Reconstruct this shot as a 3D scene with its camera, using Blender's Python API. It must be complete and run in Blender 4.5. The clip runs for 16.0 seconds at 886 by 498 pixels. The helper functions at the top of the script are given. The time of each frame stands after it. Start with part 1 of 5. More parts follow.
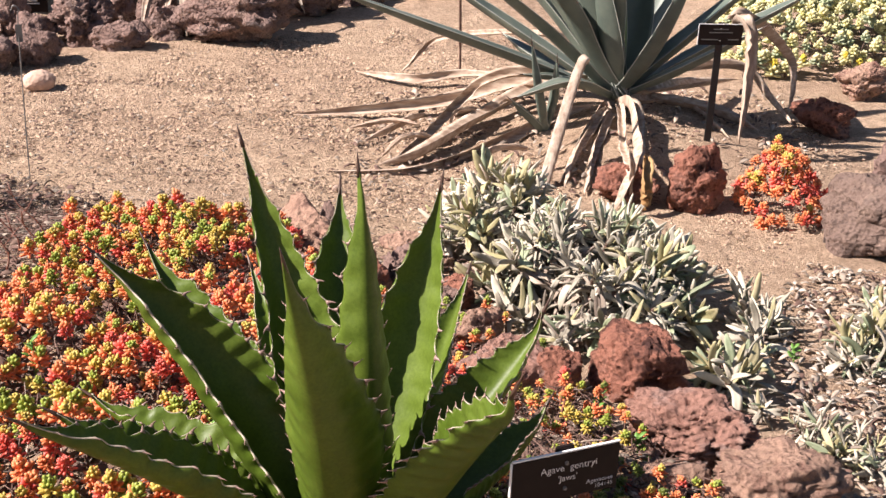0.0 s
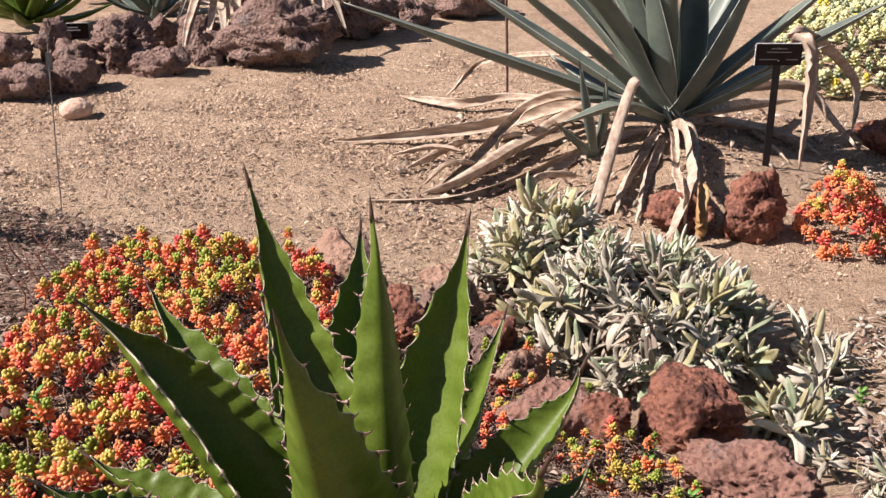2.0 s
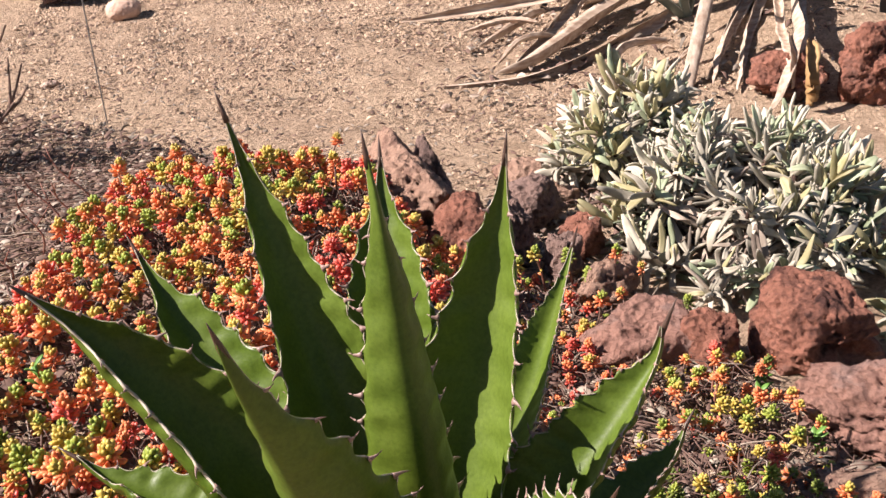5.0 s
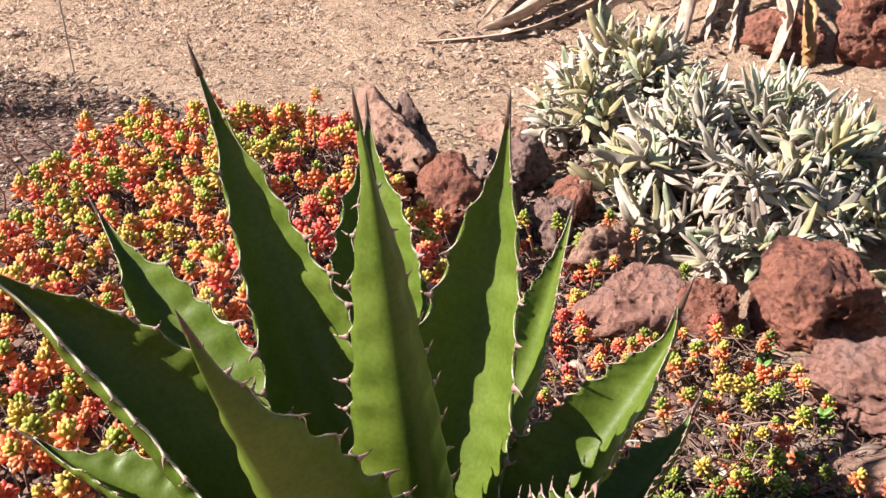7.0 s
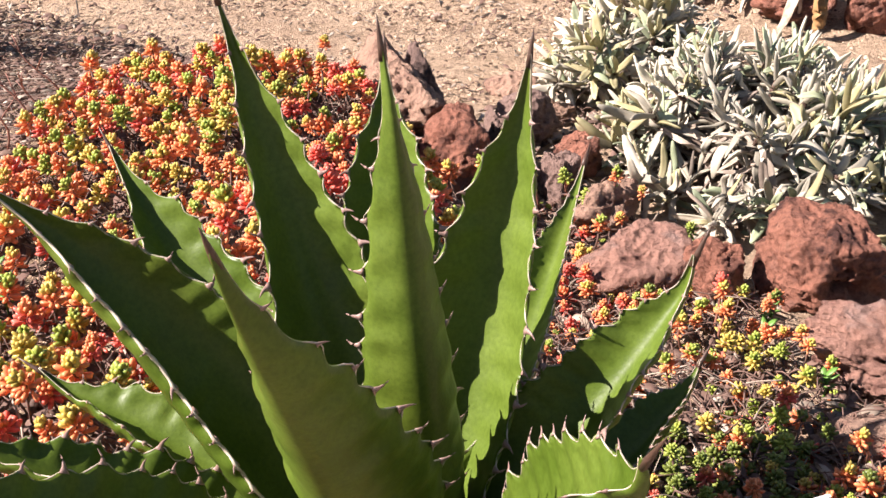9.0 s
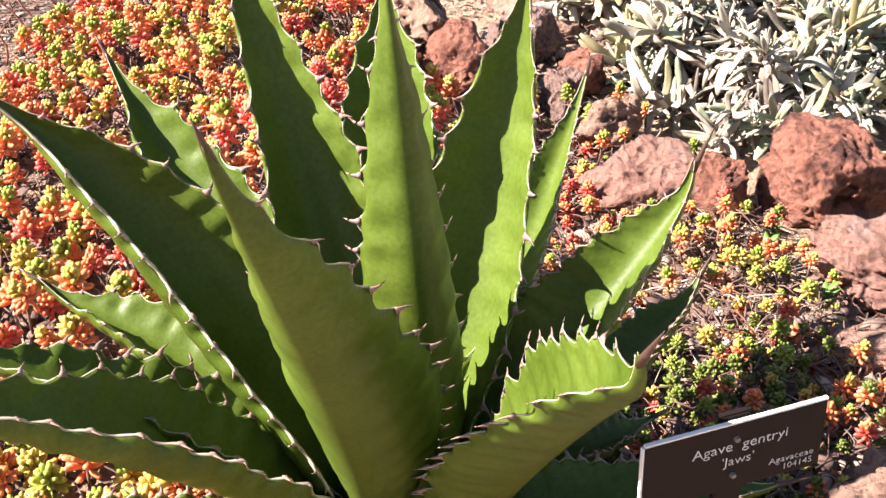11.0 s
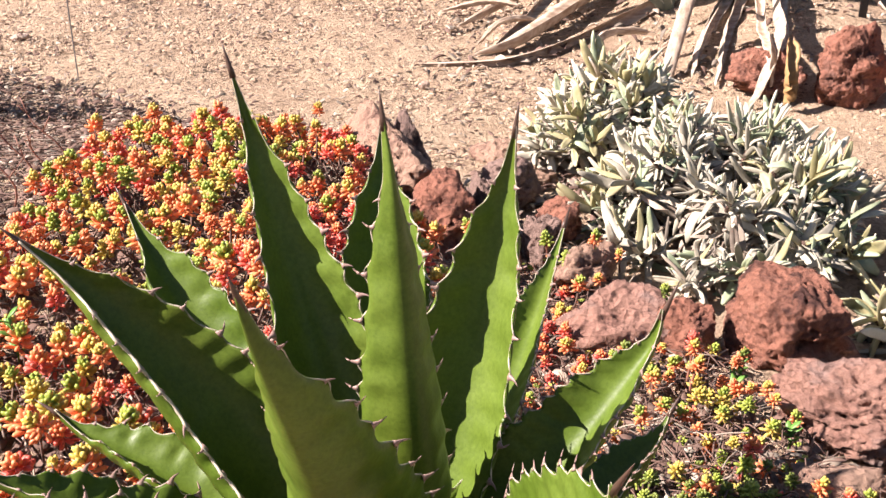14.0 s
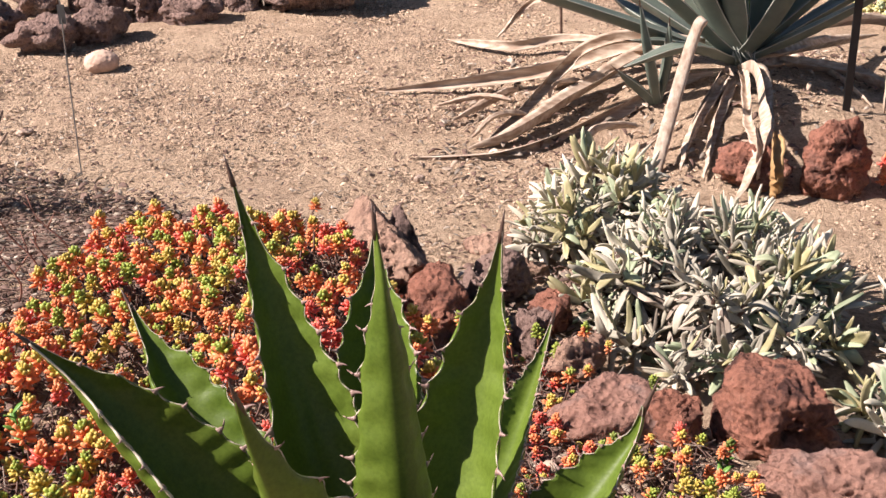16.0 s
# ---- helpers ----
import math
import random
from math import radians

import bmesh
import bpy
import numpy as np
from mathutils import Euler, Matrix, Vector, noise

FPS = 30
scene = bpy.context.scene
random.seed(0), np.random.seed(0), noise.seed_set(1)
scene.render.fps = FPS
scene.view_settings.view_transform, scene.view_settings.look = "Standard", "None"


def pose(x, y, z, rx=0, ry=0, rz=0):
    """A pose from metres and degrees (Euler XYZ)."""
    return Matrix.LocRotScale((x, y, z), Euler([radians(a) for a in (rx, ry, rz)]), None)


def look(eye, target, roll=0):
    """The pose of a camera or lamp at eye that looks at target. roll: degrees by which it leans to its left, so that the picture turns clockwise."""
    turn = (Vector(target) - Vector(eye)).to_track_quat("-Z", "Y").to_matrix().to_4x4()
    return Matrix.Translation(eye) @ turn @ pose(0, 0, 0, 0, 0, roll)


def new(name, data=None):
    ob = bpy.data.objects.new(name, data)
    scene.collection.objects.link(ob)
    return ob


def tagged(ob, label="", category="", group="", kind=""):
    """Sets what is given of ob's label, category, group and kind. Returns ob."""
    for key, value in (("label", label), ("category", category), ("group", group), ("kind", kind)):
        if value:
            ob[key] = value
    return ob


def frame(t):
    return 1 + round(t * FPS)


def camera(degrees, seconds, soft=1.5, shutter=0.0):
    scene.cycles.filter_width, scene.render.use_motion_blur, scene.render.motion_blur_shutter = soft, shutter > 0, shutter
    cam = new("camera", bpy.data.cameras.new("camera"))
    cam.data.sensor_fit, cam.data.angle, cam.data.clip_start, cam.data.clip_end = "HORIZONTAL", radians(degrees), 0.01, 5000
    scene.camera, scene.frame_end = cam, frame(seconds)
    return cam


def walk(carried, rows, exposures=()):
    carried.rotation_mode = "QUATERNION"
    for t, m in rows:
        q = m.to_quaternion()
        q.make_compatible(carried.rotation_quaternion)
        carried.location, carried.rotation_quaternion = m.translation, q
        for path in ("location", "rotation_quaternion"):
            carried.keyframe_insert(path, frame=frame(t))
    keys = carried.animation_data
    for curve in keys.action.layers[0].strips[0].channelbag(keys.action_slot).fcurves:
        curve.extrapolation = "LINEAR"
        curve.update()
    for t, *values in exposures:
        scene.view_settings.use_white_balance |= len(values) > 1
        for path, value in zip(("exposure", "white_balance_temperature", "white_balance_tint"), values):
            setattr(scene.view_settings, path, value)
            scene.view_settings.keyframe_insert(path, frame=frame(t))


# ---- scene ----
cam = camera(36.97, 16.0)
walk(cam, [
    (0, look((-0.1422, -1.7714, 1.5396), (0.0269, -0.4085, 0.9363), 2.21)),
    (0.5, look((-0.1409, -1.7489, 1.5209), (0.0414, -0.3836, 0.9270), 3.28)),
    (1, look((-0.1415, -1.7253, 1.5280), (0.0449, -0.3587, 0.9383), 2.96)),
    (1.5, look((-0.1324, -1.6780, 1.5227), (0.0173, -0.3046, 0.9384), 1.83)),
    (2, look((-0.0827, -1.5961, 1.5026), (0.0221, -0.2184, 0.9187), 0.85)),
    (2.5, look((-0.0213, -1.5020, 1.4797), (0.0383, -0.1353, 0.8644), 0.41)),
    (3, look((0.0239, -1.4302, 1.4732), (0.0224, -0.0794, 0.8210), -1.77)),
    (3.5, look((0.0535, -1.3689, 1.4601), (0.0205, -0.0327, 0.7793), -3.43)),
    (4, look((0.0594, -1.3203, 1.4551), (0.0167, 0.0067, 0.7570), -4.98)),
    (4.2, look((0.0520, -1.3019, 1.4463), (0.0146, 0.0233, 0.7446), -5.39)),
    (6.5, look((0.0036, -1.1193, 1.3878), (-0.0004, 0.1780, 0.6347), -4.82)),
    (7, look((-0.0000, -1.1114, 1.3734), (-0.0000, 0.1803, 0.6108), -4.33)),
    (7.5, look((-0.0055, -1.1107, 1.3732), (-0.0044, 0.1740, 0.5989), -4.11)),
    (8, look((-0.0107, -1.1131, 1.3709), (-0.0069, 0.1669, 0.5889), -3.13)),
    (8.5, look((-0.0170, -1.1116, 1.3679), (-0.0120, 0.1621, 0.5757), -2.81)),
    (9, look((-0.0208, -1.1134, 1.3515), (-0.0159, 0.1563, 0.5528), -2.34)),
    (9.5, look((-0.0199, -1.1159, 1.3401), (-0.0172, 0.1438, 0.5258), -2.59)),
    (10, look((-0.0249, -1.1226, 1.3183), (-0.0193, 0.1307, 0.4943), -2.36)),
    (10.2, look((-0.0105, -1.1168, 1.3264), (-0.0150, 0.1264, 0.4871), -2.74)),
    (12.3, look((-0.0302, -1.1434, 1.3340), (-0.0163, 0.0761, 0.4608), -1.43)),
    (12.5, look((-0.0310, -1.1506, 1.3447), (-0.0130, 0.0809, 0.4886), -1.11)),
    (13, look((-0.0315, -1.1732, 1.3661), (-0.0064, 0.0929, 0.5621), -1.17)),
    (13.5, look((-0.0313, -1.1944, 1.3870), (-0.0047, 0.0931, 0.6178), -1.05)),
    (14, look((-0.0316, -1.2152, 1.4030), (-0.0030, 0.0908, 0.6657), -1.14)),
    (14.5, look((-0.0278, -1.2325, 1.4145), (0.0028, 0.0851, 0.6982), -0.98)),
    (15, look((-0.0275, -1.2470, 1.4224), (0.0067, 0.0813, 0.7263), -1.06)),
    (15.5, look((-0.0284, -1.2572, 1.4326), (0.0075, 0.0818, 0.7573), -1.23)),
    (16, look((-0.0240, -1.2660, 1.4499), (0.0098, 0.0838, 0.7967), -1.25)),
], [(0, 1.30, 6500, 17.5), (1.5, 1.13, 6500, 17.5), (2.5, 1.02, 6500, 17.5), (3, 1.07, 6500, 17.5), (4, 1.17, 6500, 17.5), (7, 1.43, 6500, 17.5), (9.5, 1.72, 6500, 17.5), (12.4, 2.36, 6500, 17.5), (13.5, 1.96, 6500, 17.5), (14.7, 1.50, 6500, 17.5), (16, 1.26, 6500, 17.5)])
# ---- light ----
SUN_AZ, SUN_EL = radians(-95), radians(42)   # from +y towards +x, seen from above
sun_from = Vector((math.sin(SUN_AZ) * math.cos(SUN_EL), math.cos(SUN_AZ) * math.cos(SUN_EL), math.sin(SUN_EL)))
world = bpy.data.worlds.new("sky")
scene.world = world
world.use_nodes = True
wt = world.node_tree
sky = wt.nodes.new("ShaderNodeTexSky")
sky.sky_type, sky.sun_disc = "NISHITA", False
sky.sun_elevation, sky.sun_rotation = SUN_EL, SUN_AZ
wt.links.new(sky.outputs[0], wt.nodes["Background"].inputs[0])
wt.nodes["Background"].inputs[1].default_value = 0.041
sun = new("sun", bpy.data.lights.new("sun", "SUN"))
sun.data.energy, sun.data.angle, sun.data.color = 5.0, radians(0.5), (1.0, 0.93, 0.85)
sun.matrix_world = look(sun_from * 20, (0, 0, 0))


# ---- materials ----
def mat_base(name, rough=0.8, spec=0.3, coat=0.0):
    m = bpy.data.materials.new(name)
    m.use_nodes = True
    nt = m.node_tree
    b = nt.nodes["Principled BSDF"]
    b.inputs["Roughness"].default_value = rough
    b.inputs["Specular IOR Level"].default_value = spec
    b.inputs["Coat Weight"].default_value = coat
    return m, nt, b


def noise_node(nt, scale, detail=5, rough=0.6, coord="Object", stretch=None):
    tc = nt.nodes.new("ShaderNodeTexCoord")
    n = nt.nodes.new("ShaderNodeTexNoise")
    n.inputs["Scale"].default_value, n.inputs["Detail"].default_value, n.inputs["Roughness"].default_value = scale, detail, rough
    src = tc.outputs[coord]
    if stretch:
        mp = nt.nodes.new("ShaderNodeMapping")
        mp.inputs["Scale"].default_value = stretch
        nt.links.new(src, mp.inputs[0])
        src = mp.outputs[0]
    nt.links.new(src, n.inputs["Vector"])
    return n


def ramp(nt, src, stops):
    r = nt.nodes.new("ShaderNodeValToRGB")
    while len(r.color_ramp.elements) < len(stops):
        r.color_ramp.elements.new(0.5)
    for e, (p, c) in zip(r.color_ramp.elements, stops):
        e.position, e.color = p, (*c, 1)
    nt.links.new(src, r.inputs[0])
    return r


def mix(nt, fac, a, b, kind="MIX"):
    m = nt.nodes.new("ShaderNodeMix")
    m.data_type, m.blend_type = "RGBA", kind
    if isinstance(fac, float):
        m.inputs[0].default_value = fac
    else:
        nt.links.new(fac, m.inputs[0])
    for sock, v in ((m.inputs[6], a), (m.inputs[7], b)):
        if isinstance(v, tuple):
            sock.default_value = (*v, 1)
        else:
            nt.links.new(v, sock)
    return m.outputs[2]


def bump(nt, b, src, strength, dist):
    n = nt.nodes.new("ShaderNodeBump")
    n.inputs["Strength"].default_value, n.inputs["Distance"].default_value = strength, dist
    nt.links.new(src, n.inputs["Height"])
    nt.links.new(n.outputs[0], b.inputs["Normal"])
    return n


def soil_material():
    m, nt, b = mat_base("sandy soil", 0.95, 0.1)
    big = noise_node(nt, 1.6, 4, 0.55)
    mid = noise_node(nt, 14, 6, 0.7)
    fine = noise_node(nt, 120, 6, 0.75)
    c1 = ramp(nt, big.outputs[0], [(0.30, (0.545, 0.390, 0.278)), (0.6, (0.675, 0.500, 0.355))])
    c2 = ramp(nt, mid.outputs[0], [(0.3, (0.55, 0.50, 0.46)), (0.6, (1.0, 1.0, 1.0))])
    c3 = ramp(nt, fine.outputs[0], [(0.33, (0.42, 0.38, 0.36)), (0.5, (0.95, 0.95, 0.95)), (0.72, (1.35, 1.3, 1.25))])
    col = mix(nt, 0.65, c1.outputs[0], c2.outputs[0], "MULTIPLY")
    col = mix(nt, 0.7, col, c3.outputs[0], "MULTIPLY")
    nt.links.new(col, b.inputs["Base Color"])
    clod = noise_node(nt, 48, 5, 0.8)
    c4 = ramp(nt, clod.outputs[0], [(0.36, (0.55, 0.50, 0.47)), (0.5, (1.0, 1.0, 1.0)), (0.66, (1.15, 1.13, 1.1))])
    col = mix(nt, 0.7, col, c4.outputs[0], "MULTIPLY")
    nt.links.new(col, b.inputs["Base Color"])
    add = nt.nodes.new("ShaderNodeMath")
    add.operation = "ADD"
    nt.links.new(clod.outputs[0], add.inputs[0])
    nt.links.new(fine.outputs[0], add.inputs[1])
    bump(nt, b, add.outputs[0], 1.0, 0.022)
    return m


def rock_material(name, dark, light, dust, crust=(0.15, 0.125, 0.12)):
    """Porous lava: patches of rust, dust and grey crust, pits with their shade put into the colour, fine grit."""
    m, nt, b = mat_base(name, 0.95, 0.15)
    big = noise_node(nt, 9, 6, 0.68)
    patch = noise_node(nt, 5, 4, 0.6, stretch=(1.0, 1.3, 1.8))
    fine = noise_node(nt, 70, 9, 0.82)
    grit = noise_node(nt, 260, 4, 0.7)
    tc = nt.nodes.new("ShaderNodeTexCoord")
    vor = nt.nodes.new("ShaderNodeTexVoronoi")
    vor.inputs["Scale"].default_value = 75
    nt.links.new(tc.outputs["Object"], vor.inputs["Vector"])
    c = ramp(nt, big.outputs[0], [(0.35, dark), (0.46, light), (0.57, light), (0.70, dust)])
    k = ramp(nt, patch.outputs[0], [(0.52, (0, 0, 0)), (0.64, (0.85, 0.85, 0.85))])
    col = mix(nt, k.outputs[0], c.outputs[0], crust)
    # Small pits: dark centres paint the shade inside them.
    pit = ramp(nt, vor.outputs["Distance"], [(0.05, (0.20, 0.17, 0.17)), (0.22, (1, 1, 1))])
    f = ramp(nt, fine.outputs[0], [(0.32, (0.50, 0.46, 0.46)), (0.46, (0.97, 0.97, 0.97)), (0.70, (1.22, 1.2, 1.18))])
    g = ramp(nt, grit.outputs[0], [(0.35, (0.7, 0.7, 0.7)), (0.65, (1.25, 1.25, 1.25))])
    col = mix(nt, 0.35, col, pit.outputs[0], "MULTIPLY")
    warp = nt.nodes.new("ShaderNodeVectorMath")
    warp.operation = "MULTIPLY_ADD"
    warp.inputs[1].default_value = (0.035, 0.035, 0.035)
    nt.links.new(patch.outputs["Color"], warp.inputs[0])
    nt.links.new(tc.outputs["Object"], warp.inputs[2])
    holes = nt.nodes.new("ShaderNodeTexVoronoi")
    holes.inputs["Scale"].default_value = 38
    nt.links.new(warp.outputs[0], holes.inputs["Vector"])
    # Larger holes: one mask sinks the bump and paints their inner shade.
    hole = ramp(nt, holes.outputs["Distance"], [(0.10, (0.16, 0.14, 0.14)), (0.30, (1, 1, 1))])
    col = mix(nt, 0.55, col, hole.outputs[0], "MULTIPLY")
    col = mix(nt, 0.7, col, f.outputs[0], "MULTIPLY")
    col = mix(nt, 0.5, col, g.outputs[0], "MULTIPLY")
    nt.links.new(col, b.inputs["Base Color"])
    add = nt.nodes.new("ShaderNodeMath")
    add.operation = "ADD"
    nt.links.new(fine.outputs[0], add.inputs[0])
    nt.links.new(vor.outputs["Distance"], add.inputs[1])
    deep = nt.nodes.new("ShaderNodeMath")
    deep.operation = "MULTIPLY_ADD"
    deep.inputs[1].default_value = 0.8
    nt.links.new(hole.outputs[0], deep.inputs[0])
    nt.links.new(add.outputs[0], deep.inputs[2])
    bump(nt, b, deep.outputs[0], 1.0, 0.011)
    return m


def plant_material(name, base, alt, rough=0.45, trans=0.0, scale=18, vary=0.5, coat=0.0, bumpy=0.15, stretch=None, single=False):
    """Leaf tissue: two tones of blotches, per-leaf variation, thin light passing through."""
    m, nt, b = mat_base(name, rough, 0.4, coat)
    n = noise_node(nt, scale, 4, 0.6, stretch=stretch)
    c = ramp(nt, n.outputs[0], [(0.35, base), (0.68, alt)])
    source = nt.nodes.new("ShaderNodeObjectInfo").outputs["Random"] if single else nt.nodes.new("ShaderNodeNewGeometry").outputs["Random Per Island"]
    v = ramp(nt, source, [(0.0, (1 - vary,) * 3), (1.0, (1 + vary * 0.6,) * 3)])
    col = mix(nt, 1.0, c.outputs[0], v.outputs[0], "MULTIPLY")
    nt.links.new(col, b.inputs["Base Color"])
    bump(nt, b, n.outputs[0], bumpy, 0.004)
    if trans > 0:
        t = nt.nodes.new("ShaderNodeBsdfTranslucent")
        s = nt.nodes.new("ShaderNodeMixShader")
        nt.links.new(col, t.inputs[0])
        s.inputs[0].default_value = trans
        nt.links.new(b.outputs[0], s.inputs[1])
        nt.links.new(t.outputs[0], s.inputs[2])
        nt.links.new(s.outputs[0], nt.nodes["Material Output"].inputs[0])
    return m


def agave_material():
    """Thick green flesh: cloudy bloom, olive tinge, fine specks and faint pressed ripples."""
    m, nt, b = mat_base("agave green flesh", 0.42, 0.27)
    cloud = noise_node(nt, 8, 5, 0.6)
    tinge = noise_node(nt, 5.5, 3, 0.5, stretch=(1.0, 1.0, 0.6))
    speck = noise_node(nt, 210, 3, 0.7)
    ripple = noise_node(nt, 55, 4, 0.6)
    c1 = ramp(nt, cloud.outputs[0], [(0.32, (0.055, 0.091, 0.009)), (0.68, (0.101, 0.148, 0.019))])
    k = ramp(nt, tinge.outputs[0], [(0.55, (0, 0, 0)), (0.72, (0.55, 0.55, 0.55))])
    col = mix(nt, k.outputs[0], c1.outputs[0], (0.082, 0.098, 0.012))
    g = ramp(nt, speck.outputs[0], [(0.34, (0.80, 0.82, 0.78)), (0.5, (1, 1, 1)), (0.72, (1.22, 1.2, 1.3))])
    col = mix(nt, 0.8, col, g.outputs[0], "MULTIPLY")
    nt.links.new(col, b.inputs["Base Color"])
    rr = ramp(nt, cloud.outputs[0], [(0.3, (0.34, 0.34, 0.34)), (0.7, (0.55, 0.55, 0.55))])
    nt.links.new(rr.outputs[0], b.inputs["Roughness"])
    bump(nt, b, ripple.outputs[0], 0.22, 0.004)
    t = nt.nodes.new("ShaderNodeBsdfTranslucent")
    s = nt.nodes.new("ShaderNodeMixShader")
    nt.links.new(col, t.inputs[0])
    s.inputs[0].default_value = 0.10
    nt.links.new(b.outputs[0], s.inputs[1])
    nt.links.new(t.outputs[0], s.inputs[2])
    nt.links.new(s.outputs[0], nt.nodes["Material Output"].inputs[0])
    return m


def plain_material(name, colour, rough=0.6, metal=0.0, vary=0.12):
    m, nt, b = mat_base(name, rough, 0.4)
    b.inputs["Metallic"].default_value = metal
    n = noise_node(nt, 40, 5, 0.65)
    lo = tuple(v * (1 - vary) for v in colour)
    hi = tuple(min(v * (1 + vary), 1) for v in colour)
    c = ramp(nt, n.outputs[0], [(0.3, lo), (0.7, hi)])
    nt.links.new(c.outputs[0], b.inputs["Base Color"])
    bump(nt, b, n.outputs[0], 0.1, 0.002)
    return m


SOIL = soil_material()
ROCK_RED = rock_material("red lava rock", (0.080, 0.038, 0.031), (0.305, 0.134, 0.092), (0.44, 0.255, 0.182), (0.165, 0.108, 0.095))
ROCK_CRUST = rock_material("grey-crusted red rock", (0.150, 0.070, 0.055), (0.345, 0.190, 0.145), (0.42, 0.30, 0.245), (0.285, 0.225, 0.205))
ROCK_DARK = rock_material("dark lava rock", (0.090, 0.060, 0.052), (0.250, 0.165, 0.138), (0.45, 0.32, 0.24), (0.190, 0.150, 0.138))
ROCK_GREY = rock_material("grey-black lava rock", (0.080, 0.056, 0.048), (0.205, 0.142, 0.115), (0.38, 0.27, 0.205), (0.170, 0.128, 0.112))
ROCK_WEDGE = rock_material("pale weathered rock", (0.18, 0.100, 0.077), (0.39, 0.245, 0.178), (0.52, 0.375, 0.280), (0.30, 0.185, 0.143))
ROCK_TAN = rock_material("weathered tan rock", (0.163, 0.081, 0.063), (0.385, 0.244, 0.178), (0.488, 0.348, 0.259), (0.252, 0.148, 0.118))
STONE = plain_material("smooth pink stone", (0.488, 0.333, 0.252), 0.85, 0, 0.2)
ROCK_PALE = rock_material("pale pink stone", (0.459, 0.311, 0.237), (0.577, 0.422, 0.333), (0.651, 0.548, 0.459), (0.577, 0.429, 0.340))
AGAVE = agave_material()
MARGIN = plain_material("horny pale margin", (0.40, 0.34, 0.26), 0.5, 0, 0.4)
TOOTH = plain_material("reddish brown tooth", (0.250, 0.160, 0.132), 0.45, 0, 0.45)
SPINE = plain_material("dark brown spine", (0.067, 0.037, 0.026), 0.4)
BLUE = plant_material("blue-green agave flesh", (0.085, 0.110, 0.090), (0.150, 0.175, 0.138), 0.42, 0.05, 7, 0.30)
BLUE_YOUNG = plant_material("young green agave flesh", (0.150, 0.215, 0.085), (0.215, 0.285, 0.120), 0.4, 0.08, 7, 0.2)
# Pale grey that paints light caught along the blue leaves' edges.
EDGE_GLINT = plain_material("glint on leaf edge", (0.34, 0.35, 0.30), 0.5)
DRY = plant_material("dried agave leaf", (0.30, 0.205, 0.145), (0.58, 0.475, 0.375), 0.8, 0.06, 11, 0.45, 0, 0.6, (1, 5, 5))
DRY_HUNG = plant_material("hanging dried leaf", (0.30, 0.205, 0.145), (0.58, 0.475, 0.375), 0.8, 0.06, 11, 0.45, 0, 0.6, (5, 5, 1))
DRY_ORANGE = plant_material("orange dried leaf", (0.311, 0.163, 0.059), (0.429, 0.281, 0.133), 0.75, 0.15, 22, 0.3, 0, 0.4)
SILVER = plant_material("silver chalky leaf", (0.345, 0.312, 0.240), (0.510, 0.460, 0.364), 0.65, 0.06, 30, 0.45, single=True)
SILVER_GREEN = plant_material("grey-green leaf", (0.230, 0.273, 0.162), (0.358, 0.391, 0.255), 0.6, 0.08, 30, 0.35, single=True)
SED_RED = plant_material("red sedum bead", (0.70, 0.115, 0.085), (0.82, 0.210, 0.145), 0.38, 0.2, 60, 0.2)
SED_ORANGE = plant_material("orange sedum bead", (0.78, 0.225, 0.092), (0.86, 0.355, 0.150), 0.38, 0.2, 60, 0.2)
SED_YELLOW = plant_material("yellow sedum bead", (0.51, 0.385, 0.075), (0.66, 0.51, 0.125), 0.38, 0.2, 60, 0.2)
SED_GREEN = plant_material("green sedum bead", (0.24, 0.31, 0.050), (0.42, 0.46, 0.085), 0.38, 0.2, 60, 0.2)
# A green darkened to carry the shade on the right bed.
SED_SHADED = plant_material("green sedum bead darkened as shade", (0.12, 0.165, 0.030), (0.23, 0.26, 0.055), 0.38, 0.2, 60, 0.25)
STEM = plain_material("brown stem", (0.126, 0.074, 0.056), 0.8, 0, 0.4)
RED_STEM = plain_material("reddish brown sedum stem", (0.22, 0.095, 0.065), 0.6, 0, 0.4)
STRAW = plant_material("bleached straw", (0.252, 0.192, 0.141), (0.370, 0.311, 0.252), 0.85, 0.0, 40, 0.6)
TWIG = plain_material("brown bark twig", (0.150, 0.093, 0.068), 0.85, 0, 0.45)
WEED = plant_material("bright green weed leaf", (0.104, 0.222, 0.037), (0.148, 0.296, 0.059), 0.45, 0.2, 50, 0.2)
LIME = plant_material("yellow-green succulent leaf", (0.629, 0.593, 0.259), (0.759, 0.721, 0.444), 0.45, 0.2, 30, 0.3)
YELLOW = plant_material("yellow flower", (0.555, 0.407, 0.030), (0.592, 0.481, 0.074), 0.5, 0.2, 30, 0.15)
SIGN = plain_material("brown-black engraved plastic", (0.014, 0.009, 0.008), 0.55, 0, 0.2)
SIGN.node_tree.nodes["Principled BSDF"].inputs["Specular IOR Level"].default_value = 0.12
WHITE = plain_material("white engraving", (0.75, 0.74, 0.72), 0.6, 0, 0.03)
BLACK = plain_material("black painted steel", (0.012, 0.012, 0.013), 0.45, 0, 0.3)
STEEL = plain_material("galvanised wire", (0.20, 0.19, 0.18), 0.5, 0.6, 0.2)
PEBBLE = plant_material("soil crumb", (0.34, 0.238, 0.165), (0.52, 0.380, 0.270), 0.95, 0.0, 30, 0.6)
CHIP = plant_material("pale stone chip", (0.444, 0.385, 0.311), (0.533, 0.481, 0.414), 0.9, 0.0, 30, 0.25)


